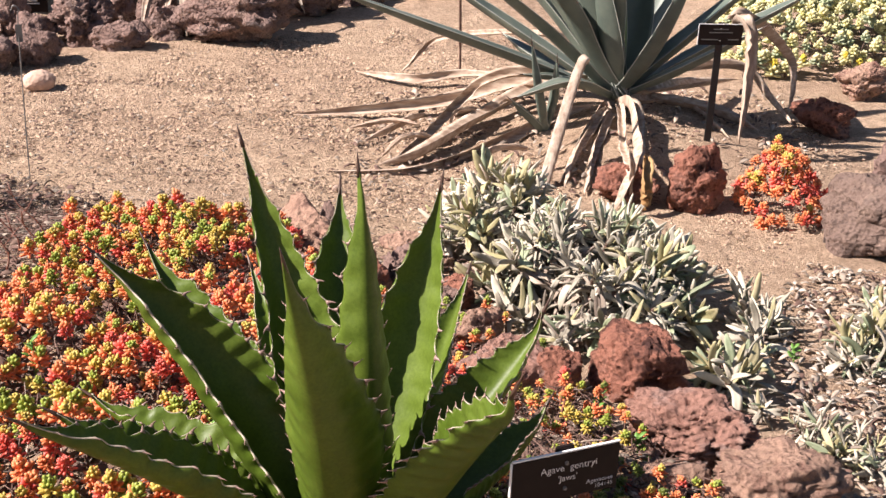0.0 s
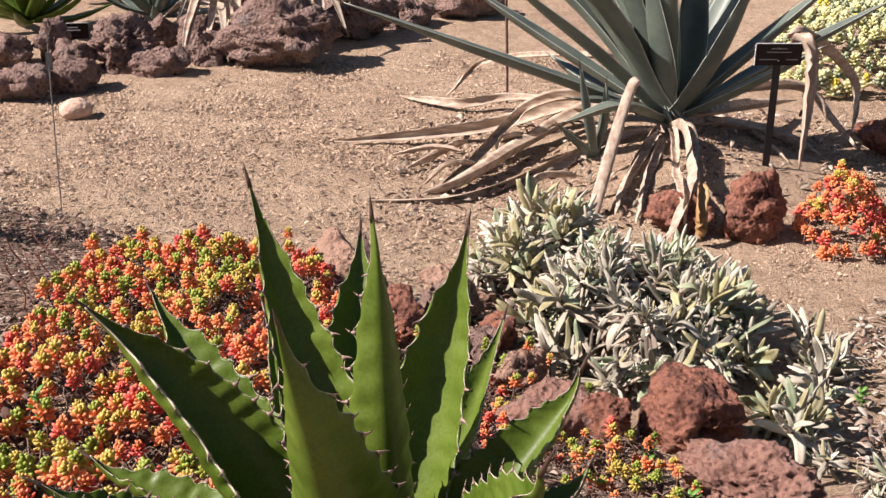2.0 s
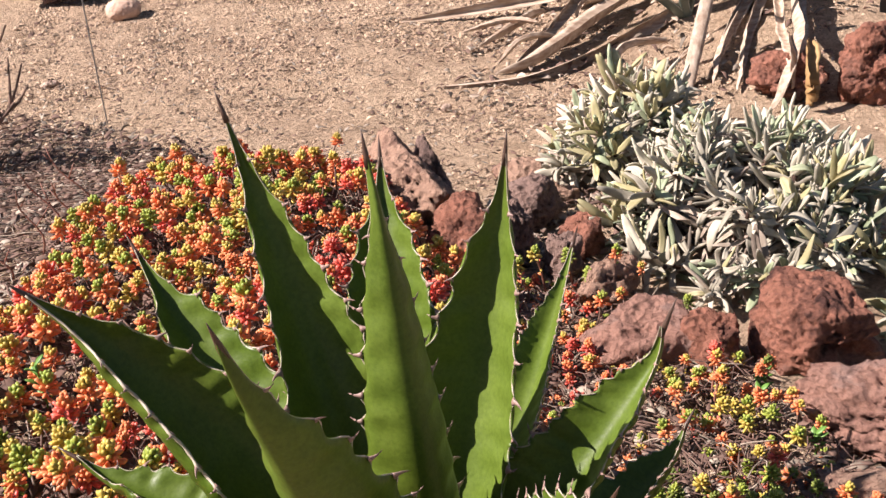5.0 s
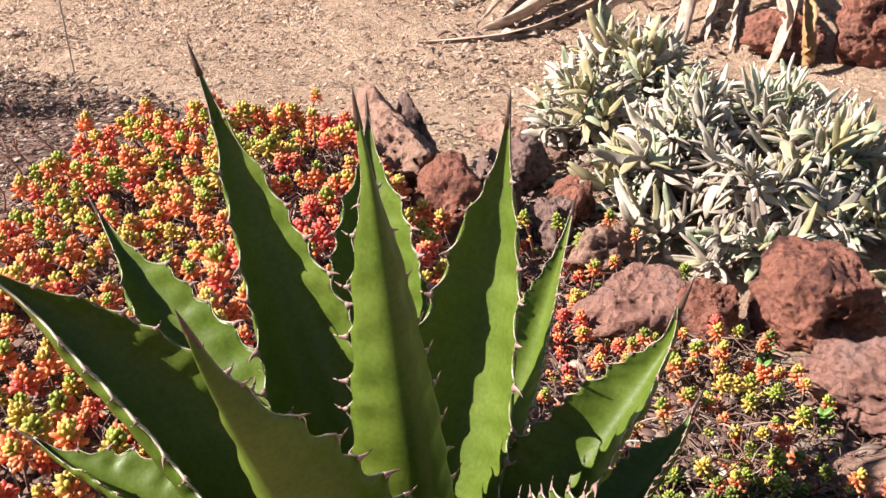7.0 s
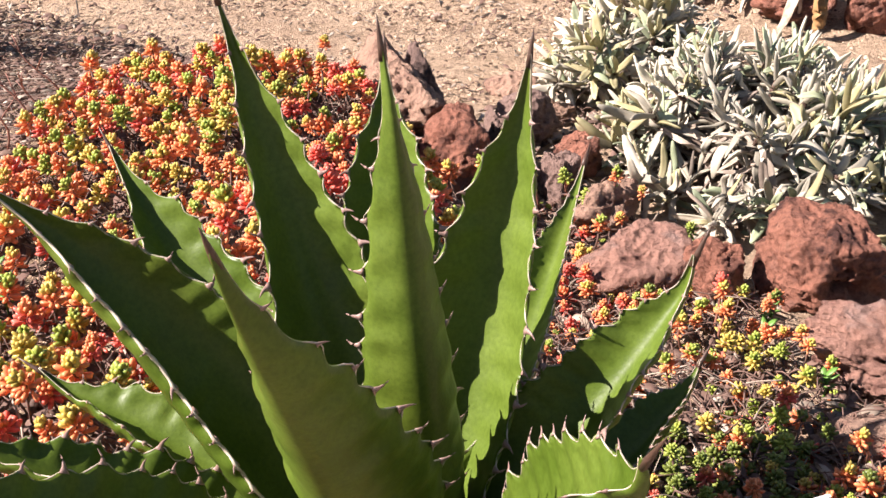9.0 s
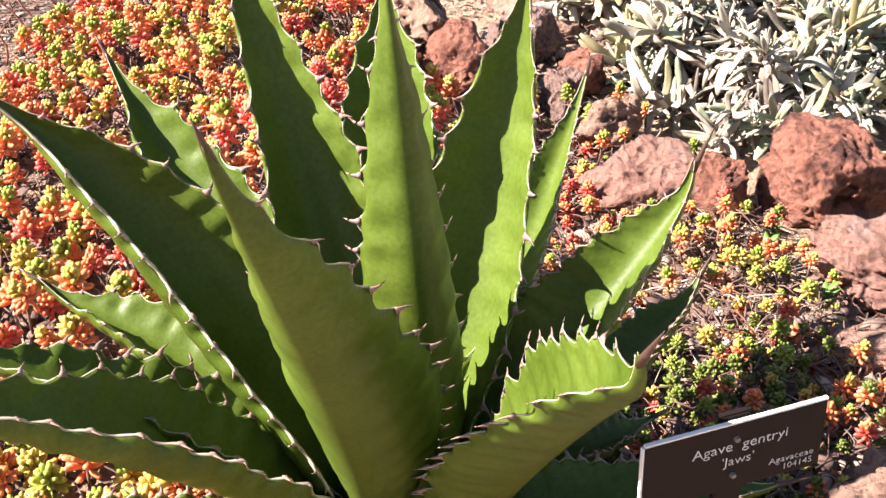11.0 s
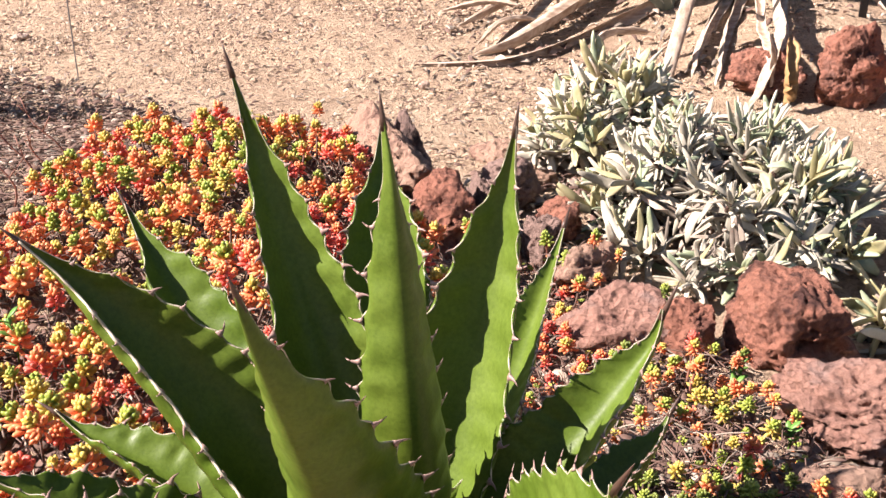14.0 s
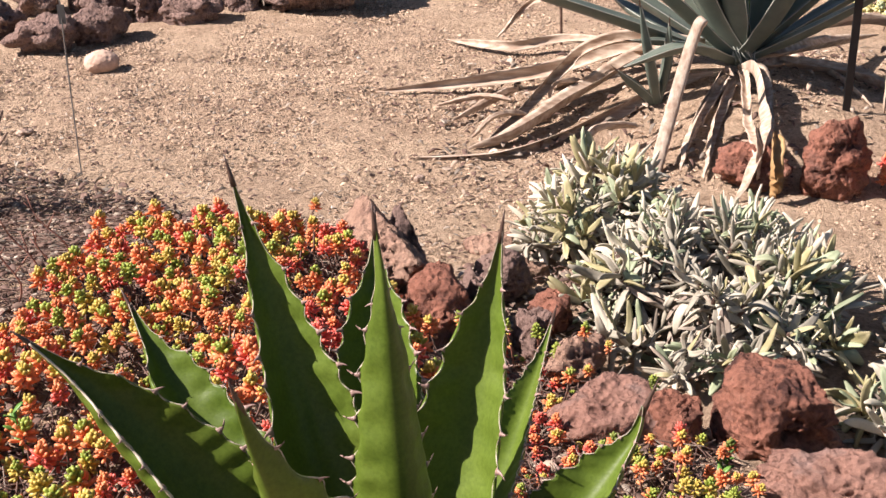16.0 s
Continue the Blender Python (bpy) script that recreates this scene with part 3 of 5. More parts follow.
def agave_leaf(plant, p0, p1, p2, phi, width, kap, sm, q, hook=0.15, teeth=14, seed=0, belly=0.003, spine=0.036, curl=0.0, low=0.09, wave=0.68, rim=1.0):
    """One thick channelled leaf with scalloped horny margins, hooked teeth and an end spine. kap: how far the sides fold up."""
    rnd = random.Random(seed + int(abs(p2[0]) * 1e4))
    n, across = 130, 16
    tooth_s = {sg: [low + (0.92 - low) * ((k + 0.5 + rnd.uniform(-0.18, 0.18)) / teeth) ** 1.05 for k in range(teeth)] for sg in (-1, 1)}

    def margin(s, sg):
        """How far the margin stands out at s: a cusp at every tooth, a hollow between two."""
        near = min(abs(s - c) for c in tooth_s[sg])
        return math.exp(-near / 0.011) + 0.35 * math.exp(-(near / 0.02) ** 2)

    verts, rims = [], {-1: [], 1: []}
    for i in range(n):
        s = 0.985 * i / (n - 1)
        p, t, side, nor = leaf_frame(p0, p1, p2, phi, s)
        w = leaf_half_width(s, width, sm, q)
        body = 0.019 * (1 - s) ** 0.8 + 0.004
        body = min(body, w * 0.9 + 0.0015)
        upper, lower = [], []
        for k in range(across + 1):
            u = 2 * k / across - 1
            sg = 1 if u > 0 else -1
            u = sg * abs(u) ** 0.75
            scal = wave * (0.0115 * margin(s, sg) - 0.0048) * max(0, (abs(u) - 0.72) / 0.28) * min(1, w / 0.03)
            edge = abs(u)
            rise = 0.0
            if curl and sg < 0:
                rise = curl * max(0.0, (edge - 0.7) / 0.3) * min(1, w / 0.04)
                edge = min(1.0, edge / 0.74)
            out = (edge * w + scal) * sg
            fold = math.sin(kap) * w * (abs(u) ** 1.55)
            wav = (0.009 * noise.noise(Vector((s * 13, sg * 5.0, p2[0] * 40))) + 0.009 * math.exp(-(min(abs(s - q) for q in tooth_s[sg]) / 0.019) ** 2) - 0.004) * max(0, abs(u) - 0.3) * 1.4 * min(1, w / 0.03)
            base = p + side * (out * math.cos(kap * (0.65 + 0.35 * abs(u)))) + nor * (fold + wav + rise)
            base = base + nor * hook * 0.05 * max(0, (s - 0.88) / 0.12) ** 2
            th = body * (1 - abs(u) ** 3.4) + 0.0022 * min(1, w / 0.02)
            bulge = (belly if sg < 0 else 0.003) * math.exp(-((abs(u) - 0.88) / 0.13) ** 2) * min(1, w / 0.035)
            upper.append(base)
            lower.append(base - nor * th + side * sg * (bulge - 0.7 * scal))
            if k == 0:
                rims[-1].append(base - nor * th * 0.4)
            if k == across:
                rims[1].append(base - nor * th * 0.4)
        verts += upper + lower[::-1]
    row = 2 * (across + 1)
    faces = []
    for i in range(n - 1):
        for k in range(row):
            a, b = i * row + k, i * row + (k + 1) % row
            faces.append((a, b, b + row, a + row))
    faces.append(tuple(range(row))[::-1])
    faces.append(tuple(range((n - 1) * row, n * row)))
    leaf = mesh_object("leaf", verts, faces, AGAVE, plant)
    for sg in (-1, 1):
        pts = np.array(rims[sg])[4:]
        thick = rim if sg < 0 else 1.0
        v, f = tube(pts, [thick * (0.00045 + 0.00028 * min(1, (len(pts) - i) / 30) * (1 + 0.5 * math.sin(i * 1.7))) for i in range(len(pts))], 5)
        mesh_object("margin", v, f, MARGIN, leaf, label="pale horny leaf margin")
    for sg in (-1, 1):
        for c in tooth_s[sg]:
            i = min(int(round(c / 0.985 * (n - 1))), n - 2)
            foot = rims[sg][i]
            _, t, side, nor = leaf_frame(p0, p1, p2, phi, c)
            outw = side * sg * math.cos(kap) + nor * math.sin(kap) * 0.8
            outw /= np.linalg.norm(outw)
            size = (0.0120 + rnd.uniform(-0.0025, 0.0025)) * (0.55 + 0.45 * math.sin(math.pi * min(1, c * 1.05)))
            thin = np.cross(outw, t)
            tooth = new("tooth", TOOTH_MESH[rnd.randrange(3)])
            tooth.parent = leaf
            m = Matrix.Identity(4)
            for r in range(3):
                m[r][0], m[r][1], m[r][2], m[r][3] = t[r] * size, thin[r] * size, outw[r] * size, foot[r] - outw[r] * 0.0016
            tooth.matrix_local = m
    p, t, _, nor = leaf_frame(p0, p1, p2, phi, 0.965)
    p = p + nor * hook * 0.05 * (0.085 / 0.12) ** 2
    t = t + nor * hook * 0.45
    t /= np.linalg.norm(t)
    v, f = tube([p + t * d for d in (0, spine * 0.33, spine * 0.67, spine)], [0.0036, 0.0028, 0.0016, 0.0003], 6)
    mesh_object("spine", v, f, SPINE, leaf, label="dark brown end spine")
    return leaf


def tooth_meshes():
    """Three broad-based hooked teeth of unit height along +z, their hook along x."""
    out = []
    for hook in (-0.35, 0.3, 0.55):
        line = bezier([(0, 0, -0.15), (hook * 0.12, 0, 0.45), (hook, 0, 1.0)], 6)
        v, f = tube(line, [0.40, 0.25, 0.16, 0.11, 0.07, 0.01], 6)
        v = [(q[0], q[1] * 0.45, q[2]) for q in v]
        me = bpy.data.meshes.new("tooth")
        me.from_pydata(v, [], f)
        me.materials.append(TOOTH)
        me.polygons.foreach_set("use_smooth", np.full(len(me.polygons), True))
        out.append(me)
    return out


TOOTH_MESH = tooth_meshes()
agave = tagged(empty("agave", (0, 0, 0)), "green agave with wavy toothed leaf margins in sedum", "agave")
agave_leaf(agave, (-0.058, -0.208, 0.380), (-0.127, -0.057, 0.611), (-0.218, 0.037, 0.926), 0.23, 0.0766, 0.71, 0.47, 0.90)
agave_leaf(agave, (-0.070, -0.210, 0.368), (-0.074, 0.030, 0.569), (-0.068, 0.158, 0.800), -0.04, 0.0783, 0.70, 0.46, 1.53)
agave_leaf(agave, (-0.038, -0.220, 0.355), (-0.037, -0.229, 0.602), (-0.057, -0.189, 0.966), 3.31, 0.0552, 0.61, 0.38, 1.43)
agave_leaf(agave, (-0.093, -0.204, 0.371), (-0.081, -0.341, 0.590), (-0.156, -0.471, 0.957), 0.0, 0.0833, 0.71, 0.47, 1.26)
agave_leaf(agave, (-0.101, -0.208, 0.362), (-0.203, -0.087, 0.610), (-0.413, -0.118, 0.812), 0.57, 0.0727, 0.71, 0.41, 1.47, belly=0.006, curl=0.010, wave=0.35, rim=2.4)
agave_leaf(agave, (-0.066, -0.203, 0.367), (-0.242, 0.023, 0.507), (-0.375, 0.166, 0.703), 0.08, 0.0736, 0.71, 0.44, 1.52)
agave_leaf(agave, (-0.078, -0.216, 0.363), (0.023, -0.085, 0.584), (0.070, -0.035, 0.883), -0.32, 0.0761, 0.71, 0.43, 1.44)
agave_leaf(agave, (-0.077, -0.211, 0.362), (0.090, -0.173, 0.520), (0.222, -0.118, 0.708), -0.30, 0.0709, 0.72, 0.43, 1.48, 0.6, 9, spine=0.045, low=0.52)
agave_leaf(agave, (-0.064, -0.223, 0.351), (0.037, -0.02, 0.445), (0.168, 0.314, 0.585), 0.11, 0.0520, 0.72, 0.40, 1.40, low=0.4)
agave_leaf(agave, (-0.014, -0.213, 0.369), (0.053, -0.361, 0.631), (0.116, -0.488, 0.781), -0.45, 0.0746, 0.72, 0.47, 1.48, 0.5, spine=0.06)
agave_leaf(agave, (-0.074, -0.217, 0.359), (0.148, -0.058, 0.344), (0.270, 0.050, 0.459), 0.15, 0.0666, 0.72, 0.41, 1.47, 0.3, low=0.4)
agave_leaf(agave, (-0.086, -0.216, 0.362), (-0.250, -0.065, 0.439), (-0.455, 0.010, 0.512), -0.12, 0.0711, 0.72, 0.42, 1.50, 0.3)
agave_leaf(agave, (-0.109, -0.208, 0.362), (-0.283, -0.244, 0.556), (-0.463, -0.435, 0.738), 0.26, 0.0587, 0.61, 0.46, 1.18, belly=0.006, curl=0.010, wave=0.35, rim=1.8)
agave_leaf(agave, (-0.08, -0.20, 0.36), (-0.14, 0.0, 0.50), (-0.213, 0.20, 0.65), 0.1, 0.050, 0.66, 0.42, 1.6, wave=0.3)
agave_leaf(agave, (-0.08, -0.22, 0.35), (-0.27, -0.21, 0.52), (-0.46, -0.235, 0.63), 0.0, 0.060, 0.66, 0.43, 1.6, wave=0.3)
agave_leaf(agave, (-0.08, -0.24, 0.34), (-0.24, -0.29, 0.39), (-0.425, -0.30, 0.50), 0.0, 0.056, 0.66, 0.43, 1.6, wave=0.3)
agave_leaf(agave, (-0.07, -0.22, 0.34), (0.12, -0.22, 0.37), (0.308, -0.20, 0.38), 0.0, 0.056, 0.66, 0.43, 1.6, low=0.3, wave=0.3)
agave_leaf(agave, (-0.07, -0.20, 0.35), (0.08, -0.14, 0.36), (0.21, -0.03, 0.32), 0.0, 0.054, 0.66, 0.43, 1.6, low=0.4, wave=0.3)


def agave_stem():
    bm = bmesh.new()
    bmesh.ops.create_uvsphere(bm, u_segments=24, v_segments=12, radius=1)
    for v in bm.verts:
        v.co = Vector((v.co.x * 0.062, v.co.y * 0.062, v.co.z * 0.07)) * (1 + 0.12 * noise.noise(v.co * 3))
        v.co += Vector((-0.075, -0.212, 0.345))
    me = bpy.data.meshes.new("stem")
    bm.to_mesh(me)
    bm.free()
    me.materials.append(AGAVE)
    ob = new("stem", me)
    ob.parent = agave


agave_stem()


# ---- labels on stakes ----
def text_mesh(body, size, name, mat, parent, m, align="CENTER", thick=0.0002):
    cu = bpy.data.curves.new(name, "FONT")
    cu.body, cu.size, cu.align_x, cu.extrude, cu.offset = body, size, align, thick, -0.00022
    tmp = bpy.data.objects.new(name, cu)
    scene.collection.objects.link(tmp)
    me = bpy.data.meshes.new_from_object(tmp.evaluated_get(bpy.context.evaluated_depsgraph_get()))
    bpy.data.objects.remove(tmp)
    me.materials.clear()
    me.materials.append(mat)
    ob = new(name, me)
    ob.parent = parent
    ob.matrix_local = m
    return ob


def box_part(name, size, at, mat, parent, bevel=0.0008, label=""):
    bm = bmesh.new()
    bmesh.ops.create_cube(bm, size=1)
    bmesh.ops.scale(bm, vec=size, verts=bm.verts)
    bmesh.ops.bevel(bm, geom=bm.edges[:], offset=bevel, segments=2, affect="EDGES")
    bmesh.ops.translate(bm, vec=at, verts=bm.verts)
    me = bpy.data.meshes.new(name)
    bm.to_mesh(me)
    bm.free()
    me.materials.append(mat)
    ob = new(name, me)
    ob.parent = parent
    if label:
        ob["label"] = label
    return ob


def disc_part(name, radius, depth, at, mat, parent):
    bm = bmesh.new()
    bmesh.ops.create_cone(bm, segments=16, radius1=radius, radius2=radius * 0.7, depth=depth, cap_ends=True)
    bmesh.ops.rotate(bm, matrix=Matrix.Rotation(radians(90), 3, "X"), verts=bm.verts)
    bmesh.ops.translate(bm, vec=at, verts=bm.verts)
    me = bpy.data.meshes.new(name)
    bm.to_mesh(me)
    bm.free()
    me.materials.append(mat)
    ob = new(name, me)
    ob.parent = parent
    return ob


def label_stake(at, top, width, height, yaw, label, bars):
    """A small engraved plate on a stake: local x along the plate, -y its face, origin at the stake's foot."""
    st = tagged(empty("plant_label"), label, "plant label", "plant labels on stakes")
    st.matrix_world = pose(at[0], at[1], at[2], 0, 0, yaw)
    h = top - at[2]
    box_part("stake", (0.024, 0.006, h + 0.106), (0, 0.006, (h - 0.094) / 2), SIGN if bars else BLACK, st, 0.001)
    plate = box_part("plate", (width, 0.003, height), (0, 0, h - height / 2), SIGN, st, 0.0004)
    box_part("plate_edge", (width, 0.0034, 0.0022), (0, 0, h + 0.0012), WHITE, plate, 0.0003, "bright pale plate edge")
    box_part("plate_edge", (0.0020, 0.0034, height), (-width / 2 - 0.0011, 0, h - height / 2), WHITE, plate, 0.0003, "bright pale plate edge")
    for z in (h - height * 0.22, h - height * 0.78):
        disc_part("rivet", 0.003, 0.003, (0, -0.0025, z), STEEL, st)
    return st, plate, h


TAG = plain_material("weathered grey plastic", (0.118, 0.111, 0.104), 0.5)
stake, plate, top = label_stake((0.191, -0.405, ground_z(0.191, -0.405)), 0.659, 0.150, 0.066, 17.1,
                                "brown engraved plant label on a brown stake", True)
turn = pose(0, 0, 0, 90, 0, 0)
for words, size, x, down, align in (("Agave  gentryi", 0.0138, 0.004, 0.0255, "CENTER"), ("'Jaws'", 0.0128, 0.003, 0.0405, "CENTER"),
                                    ("Agavaceae", 0.0092, 0.069, 0.0520, "RIGHT"), ("104145", 0.0088, 0.069, 0.0605, "RIGHT")):
    text_mesh(words, size, "lettering", WHITE, plate, pose(x, -0.0018, top - down, 90, 0, 0), align)

stake2, plate2, top2 = label_stake((1.285, 2.437, ground_z(1.285, 2.437)), 0.482, 0.150, 0.070, -1,
                                   "small black plant label on a black stake", None)
for x, down, w in ((0.0, 0.016, 0.050), (0.0, 0.027, 0.080), (-0.035, 0.051, 0.058), (0.045, 0.051, 0.038)):
    box_part("lettering", (w, 0.0006, 0.0035), (x, -0.0019, top2 - down), TAG, plate2, 0.0001)
stake3, plate3, top3 = label_stake((-1.30, 4.28, 0), 0.12, 0.15, 0.07, 5, "black plant label low among far rocks", None)
for down, w in ((0.018, 0.06), (0.03, 0.08)):
    box_part("lettering", (w, 0.0006, 0.005), (0, -0.0019, top3 - down), WHITE, plate3, 0.0001)


def wire_stake():
    """A thin wire with a hooked top that carries a clear tag."""
    st = tagged(empty("wire_stake"), "thin galvanised wire stake with hanging tag", "stake")
    line = bezier([(-0.972, 2.30, -0.05), (-0.971, 2.31, 0.2), (-0.969, 2.33, 0.50), (-0.962, 2.33, 0.535), (-0.978, 2.33, 0.55), (-0.990, 2.33, 0.53)], 30)
    v, f = tube(line, [0.0022] * 30, 6)
    mesh_object("wire", v, f, STEEL, st)
    box_part("tag", (0.020, 0.0015, 0.055), (-0.968, 2.326, 0.465), TAG, st, 0.0004, "weathered grey plastic tag")


wire_stake()


# ---- the blue agave with its dead leaves ----
def blue_leaf(plant, p0, p1, p2, width, channel=0.5, mat=None):
    """A thick channelled leaf from the base through its middle to the tip, with its edges' glint as pale tubes and an
    end spine.
    """
    path = bezier([p0, p1, p2], 40)
    ax = path[-1] - path[0]
    up = np.array([-ax[0] * ax[2], -ax[1] * ax[2], ax[0] ** 2 + ax[1] ** 2 + 1e-4])
    w = []
    for i in range(40):
        u = i / 39
        w.append(width * (0.95 - 0.22 * math.sin(min(1, u / 0.3) * math.pi) + 0.12 * smooth01((u - 0.2) / 0.3)) * (1 - max(0, (u - 0.45) / 0.55) ** 1.7) + 0.001)
    v, f = blade(path, w, 0.026, up / np.linalg.norm(up), channel, 8)
    leaf = mesh_object("leaf", v, f, mat or BLUE, plant)
    # Thin pale tubes stand in for the glint on both edges.
    for k in (0, 8):
        edge = np.array([v[i * 18 + k] for i in range(40)])
        mesh_object("margin", *tube(edge, [0.0016] * 40, 5), EDGE_GLINT, leaf, label="pale tube for the light on the leaf's edge")
    t = path[-1] - path[-2]
    t /= np.linalg.norm(t)
    v, f = tube([path[-1] - t * 0.01, path[-1] + t * 0.012, path[-1] + t * 0.03], [0.003, 0.002, 0.0003], 6)
    mesh_object("spine", v, f, SPINE, leaf, label="dark end spine")
    return leaf


blue = tagged(empty("blue_agave"), "large blue-green agave with a skirt of dead leaves", "agave")
B0 = (1.004, 2.66, 0.160)
for k, (middle, tip, w) in enumerate((
    ((0.601, 2.600, 0.324), (-0.092, 2.550, 0.590), 0.034),
    ((0.723, 2.600, 0.414), (0.386, 2.550, 0.688), 0.040),
    ((0.648, 2.850, 0.359), (0.335, 2.950, 0.557), 0.036),
    ((0.759, 2.850, 0.239), (0.643, 3.000, 0.299), 0.030),
    ((0.890, 2.740, 0.410), (0.778, 2.800, 0.712), 0.068),
    ((0.926, 2.600, 0.406), (0.851, 2.600, 0.768), 0.054),
    ((0.994, 2.680, 0.406), (0.964, 2.720, 0.824), 0.028),
    ((1.086, 2.760, 0.386), (1.118, 2.850, 0.747), 0.060),
    ((1.109, 2.550, 0.371), (1.223, 2.500, 0.719), 0.050),
    ((1.222, 2.660, 0.352), (1.575, 2.660, 0.683), 0.042),
    ((1.207, 2.580, 0.283), (1.451, 2.500, 0.455), 0.024),
    ((1.412, 2.720, 0.368), (1.752, 2.750, 0.547), 0.028),
    ((0.803, 2.500, 0.259), (0.603, 2.400, 0.241), 0.026),
    ((0.804, 2.600, 0.245), (0.645, 2.550, 0.275), 0.012),
    ((0.854, 2.850, 0.504), (0.690, 2.950, 0.782), 0.052),
    ((1.217, 2.850, 0.488), (1.389, 2.950, 0.794), 0.050),
    ((0.961, 2.660, 0.549), (0.973, 2.660, 0.944), 0.034),
    ((0.720, 2.720, 0.560), (0.380, 2.720, 0.900), 0.056), ((0.700, 2.560, 0.600), (0.330, 2.500, 0.840), 0.054),
    ((0.790, 2.640, 0.660), (0.560, 2.600, 1.080), 0.056), ((0.840, 2.740, 0.640), (0.700, 2.820, 1.160), 0.056),
    ((0.690, 2.860, 0.520), (0.300, 3.000, 0.780), 0.054), ((0.900, 2.580, 0.700), (0.800, 2.520, 1.180), 0.052))):
    blue_leaf(blue, B0, middle, tip, w, 0.55, BLUE_YOUNG if k == 6 else None)
blue_leaf(blue, (0.74, 2.56, 0.06), (0.70, 2.52, 0.2), (0.66, 2.50, 0.40), 0.017)
blue_leaf(blue, (0.74, 2.56, 0.06), (0.76, 2.54, 0.2), (0.75, 2.50, 0.34), 0.015)
blue_leaf(blue, (0.74, 2.56, 0.06), (0.68, 2.54, 0.12), (0.60, 2.50, 0.20), 0.014)


def dead_leaf(points, width, mat=DRY, twist=0.6, curl=0.8, seed=0):
    """A withered leaf that arches from the plant and lies on the soil."""
    rnd = random.Random(seed)
    path = bezier(points, 30)
    for i in range(len(path)):
        path[i] += np.array([rnd.uniform(-1, 1), rnd.uniform(-1, 1), 0]) * 0.002
        path[i][2] = max(path[i][2], ground_z(path[i][0], path[i][1]) + 0.012)
    w = [width * 0.92 * (0.95 + 0.14 * math.sin(i / 29 * 5 + seed) + 0.03 * math.sin(i * 1.3 + seed * 2)) * (1 - max(0, (i / 29 - 0.45) / 0.55) ** 2.2) * min(1, 0.25 + i / 6) + 0.002 for i in range(30)]
    v, f = blade(path, w, 0.007, (0.15, -0.5, 1), curl * 1.7, 8, twist * 1.9)
    return mesh_object("dead_leaf", v, f, mat, blue, label="withered tan leaf")


dead_leaf([(0.95, 2.75, 0.16), (0.708, 2.871, 0.14), (0.450, 2.922, 0.060), (0.161, 2.917, 0.030), (-0.126, 2.921, 0.012)], 0.030, DRY, 0.4, 0.7, 1)
dead_leaf([(0.90, 2.68, 0.22), (0.617, 2.708, 0.220), (0.466, 2.735, 0.130), (0.314, 2.575, 0.050), (0.191, 2.413, 0.012)], 0.022, DRY, 0.5, 0.9, 2)
dead_leaf([(0.95, 2.72, 0.18), (0.785, 2.838, 0.150), (0.519, 2.665, 0.070), (0.279, 2.406, 0.030), (0.147, 2.377, 0.012)], 0.036, DRY, -0.6, 0.6, 3)
dead_leaf([(0.92, 2.62, 0.14), (0.765, 2.603, 0.090), (0.537, 2.499, 0.035), (0.254, 2.327, 0.020), (-0.011, 2.327, 0.012)], 0.022, DRY, 0.9, 0.8, 4)
stub = bezier([(0.822, 2.335, 0.392), (0.802, 2.32, 0.375), (0.757, 2.27, 0.250), (0.660, 2.109, 0.0)], 24)
v, f = blade(stub, [0.010, 0.016] + list(np.linspace(0.017, 0.025, 20)) + [0.022, 0.012], 0.007, (0.45, -1, 0.3), -0.85, 8, 0.25)
mesh_object("dead_leaf", v, f, DRY_HUNG, blue, label="bleached folded leaf stub leaning on the soil")
dead_leaf([(0.961, 2.604, 0.13), (0.823, 2.397, 0.070), (0.711, 2.142, 0.020)], 0.016, DRY, 0.5, 0.8, 6)
dead_leaf([(0.974, 2.572, 0.13), (0.859, 2.341, 0.070), (0.773, 2.047, 0.010)], 0.014, DRY, 0.7, 0.8, 7)
dead_leaf([(1.0, 2.62, 0.15), (1.02, 2.50, 0.165), (0.985, 2.30, 0.130), (0.935, 2.10, 0.150), (0.865, 1.95, 0.09), (0.825, 1.90, 0.03)], 0.021, DRY_HUNG, 1.0, 1.0, 8)
dead_leaf([(0.99, 2.60, 0.15), (0.985, 2.48, 0.150), (0.950, 2.25, 0.110), (0.915, 2.02, 0.140), (0.895, 1.94, 0.07)], 0.016, DRY_HUNG, -0.9, 1.0, 22)
dead_leaf([(0.955, 2.02, 0.165), (0.925, 1.93, 0.130), (0.920, 1.905, 0.075), (0.923, 1.90, 0.025)], 0.020, DRY_ORANGE, 0.5, 0.9, 9)
dead_leaf([(1.144, 2.701, 0.15), (1.374, 2.750, 0.050), (1.542, 2.640, 0.012)], 0.026, DRY, 0.3, 0.8, 10)
dead_leaf([(1.05, 2.70, 0.16), (1.163, 2.703, 0.17), (1.423, 3.003, 0.10), (1.643, 3.226, 0.060)], 0.028, DRY, 0.3, 0.6, 11)
dead_leaf([(1.340, 2.48, 0.470), (1.362, 2.44, 0.485), (1.380, 2.43, 0.40), (1.380, 2.41, 0.25), (1.374, 2.38, 0.08)], 0.022, DRY_HUNG, 0.3, 0.7, 12)
dead_leaf([(1.40, 2.72, 0.43), (1.486, 2.726, 0.42), (1.747, 2.963, 0.20), (1.751, 2.904, 0.020)], 0.018, DRY, 0.5, 0.9, 13)
dead_leaf([(1.25, 2.85, 0.2), (1.551, 2.956, 0.18), (1.662, 2.925, 0.080), (1.719, 2.755, 0.015)], 0.018, DRY, 0.5, 0.9, 14)
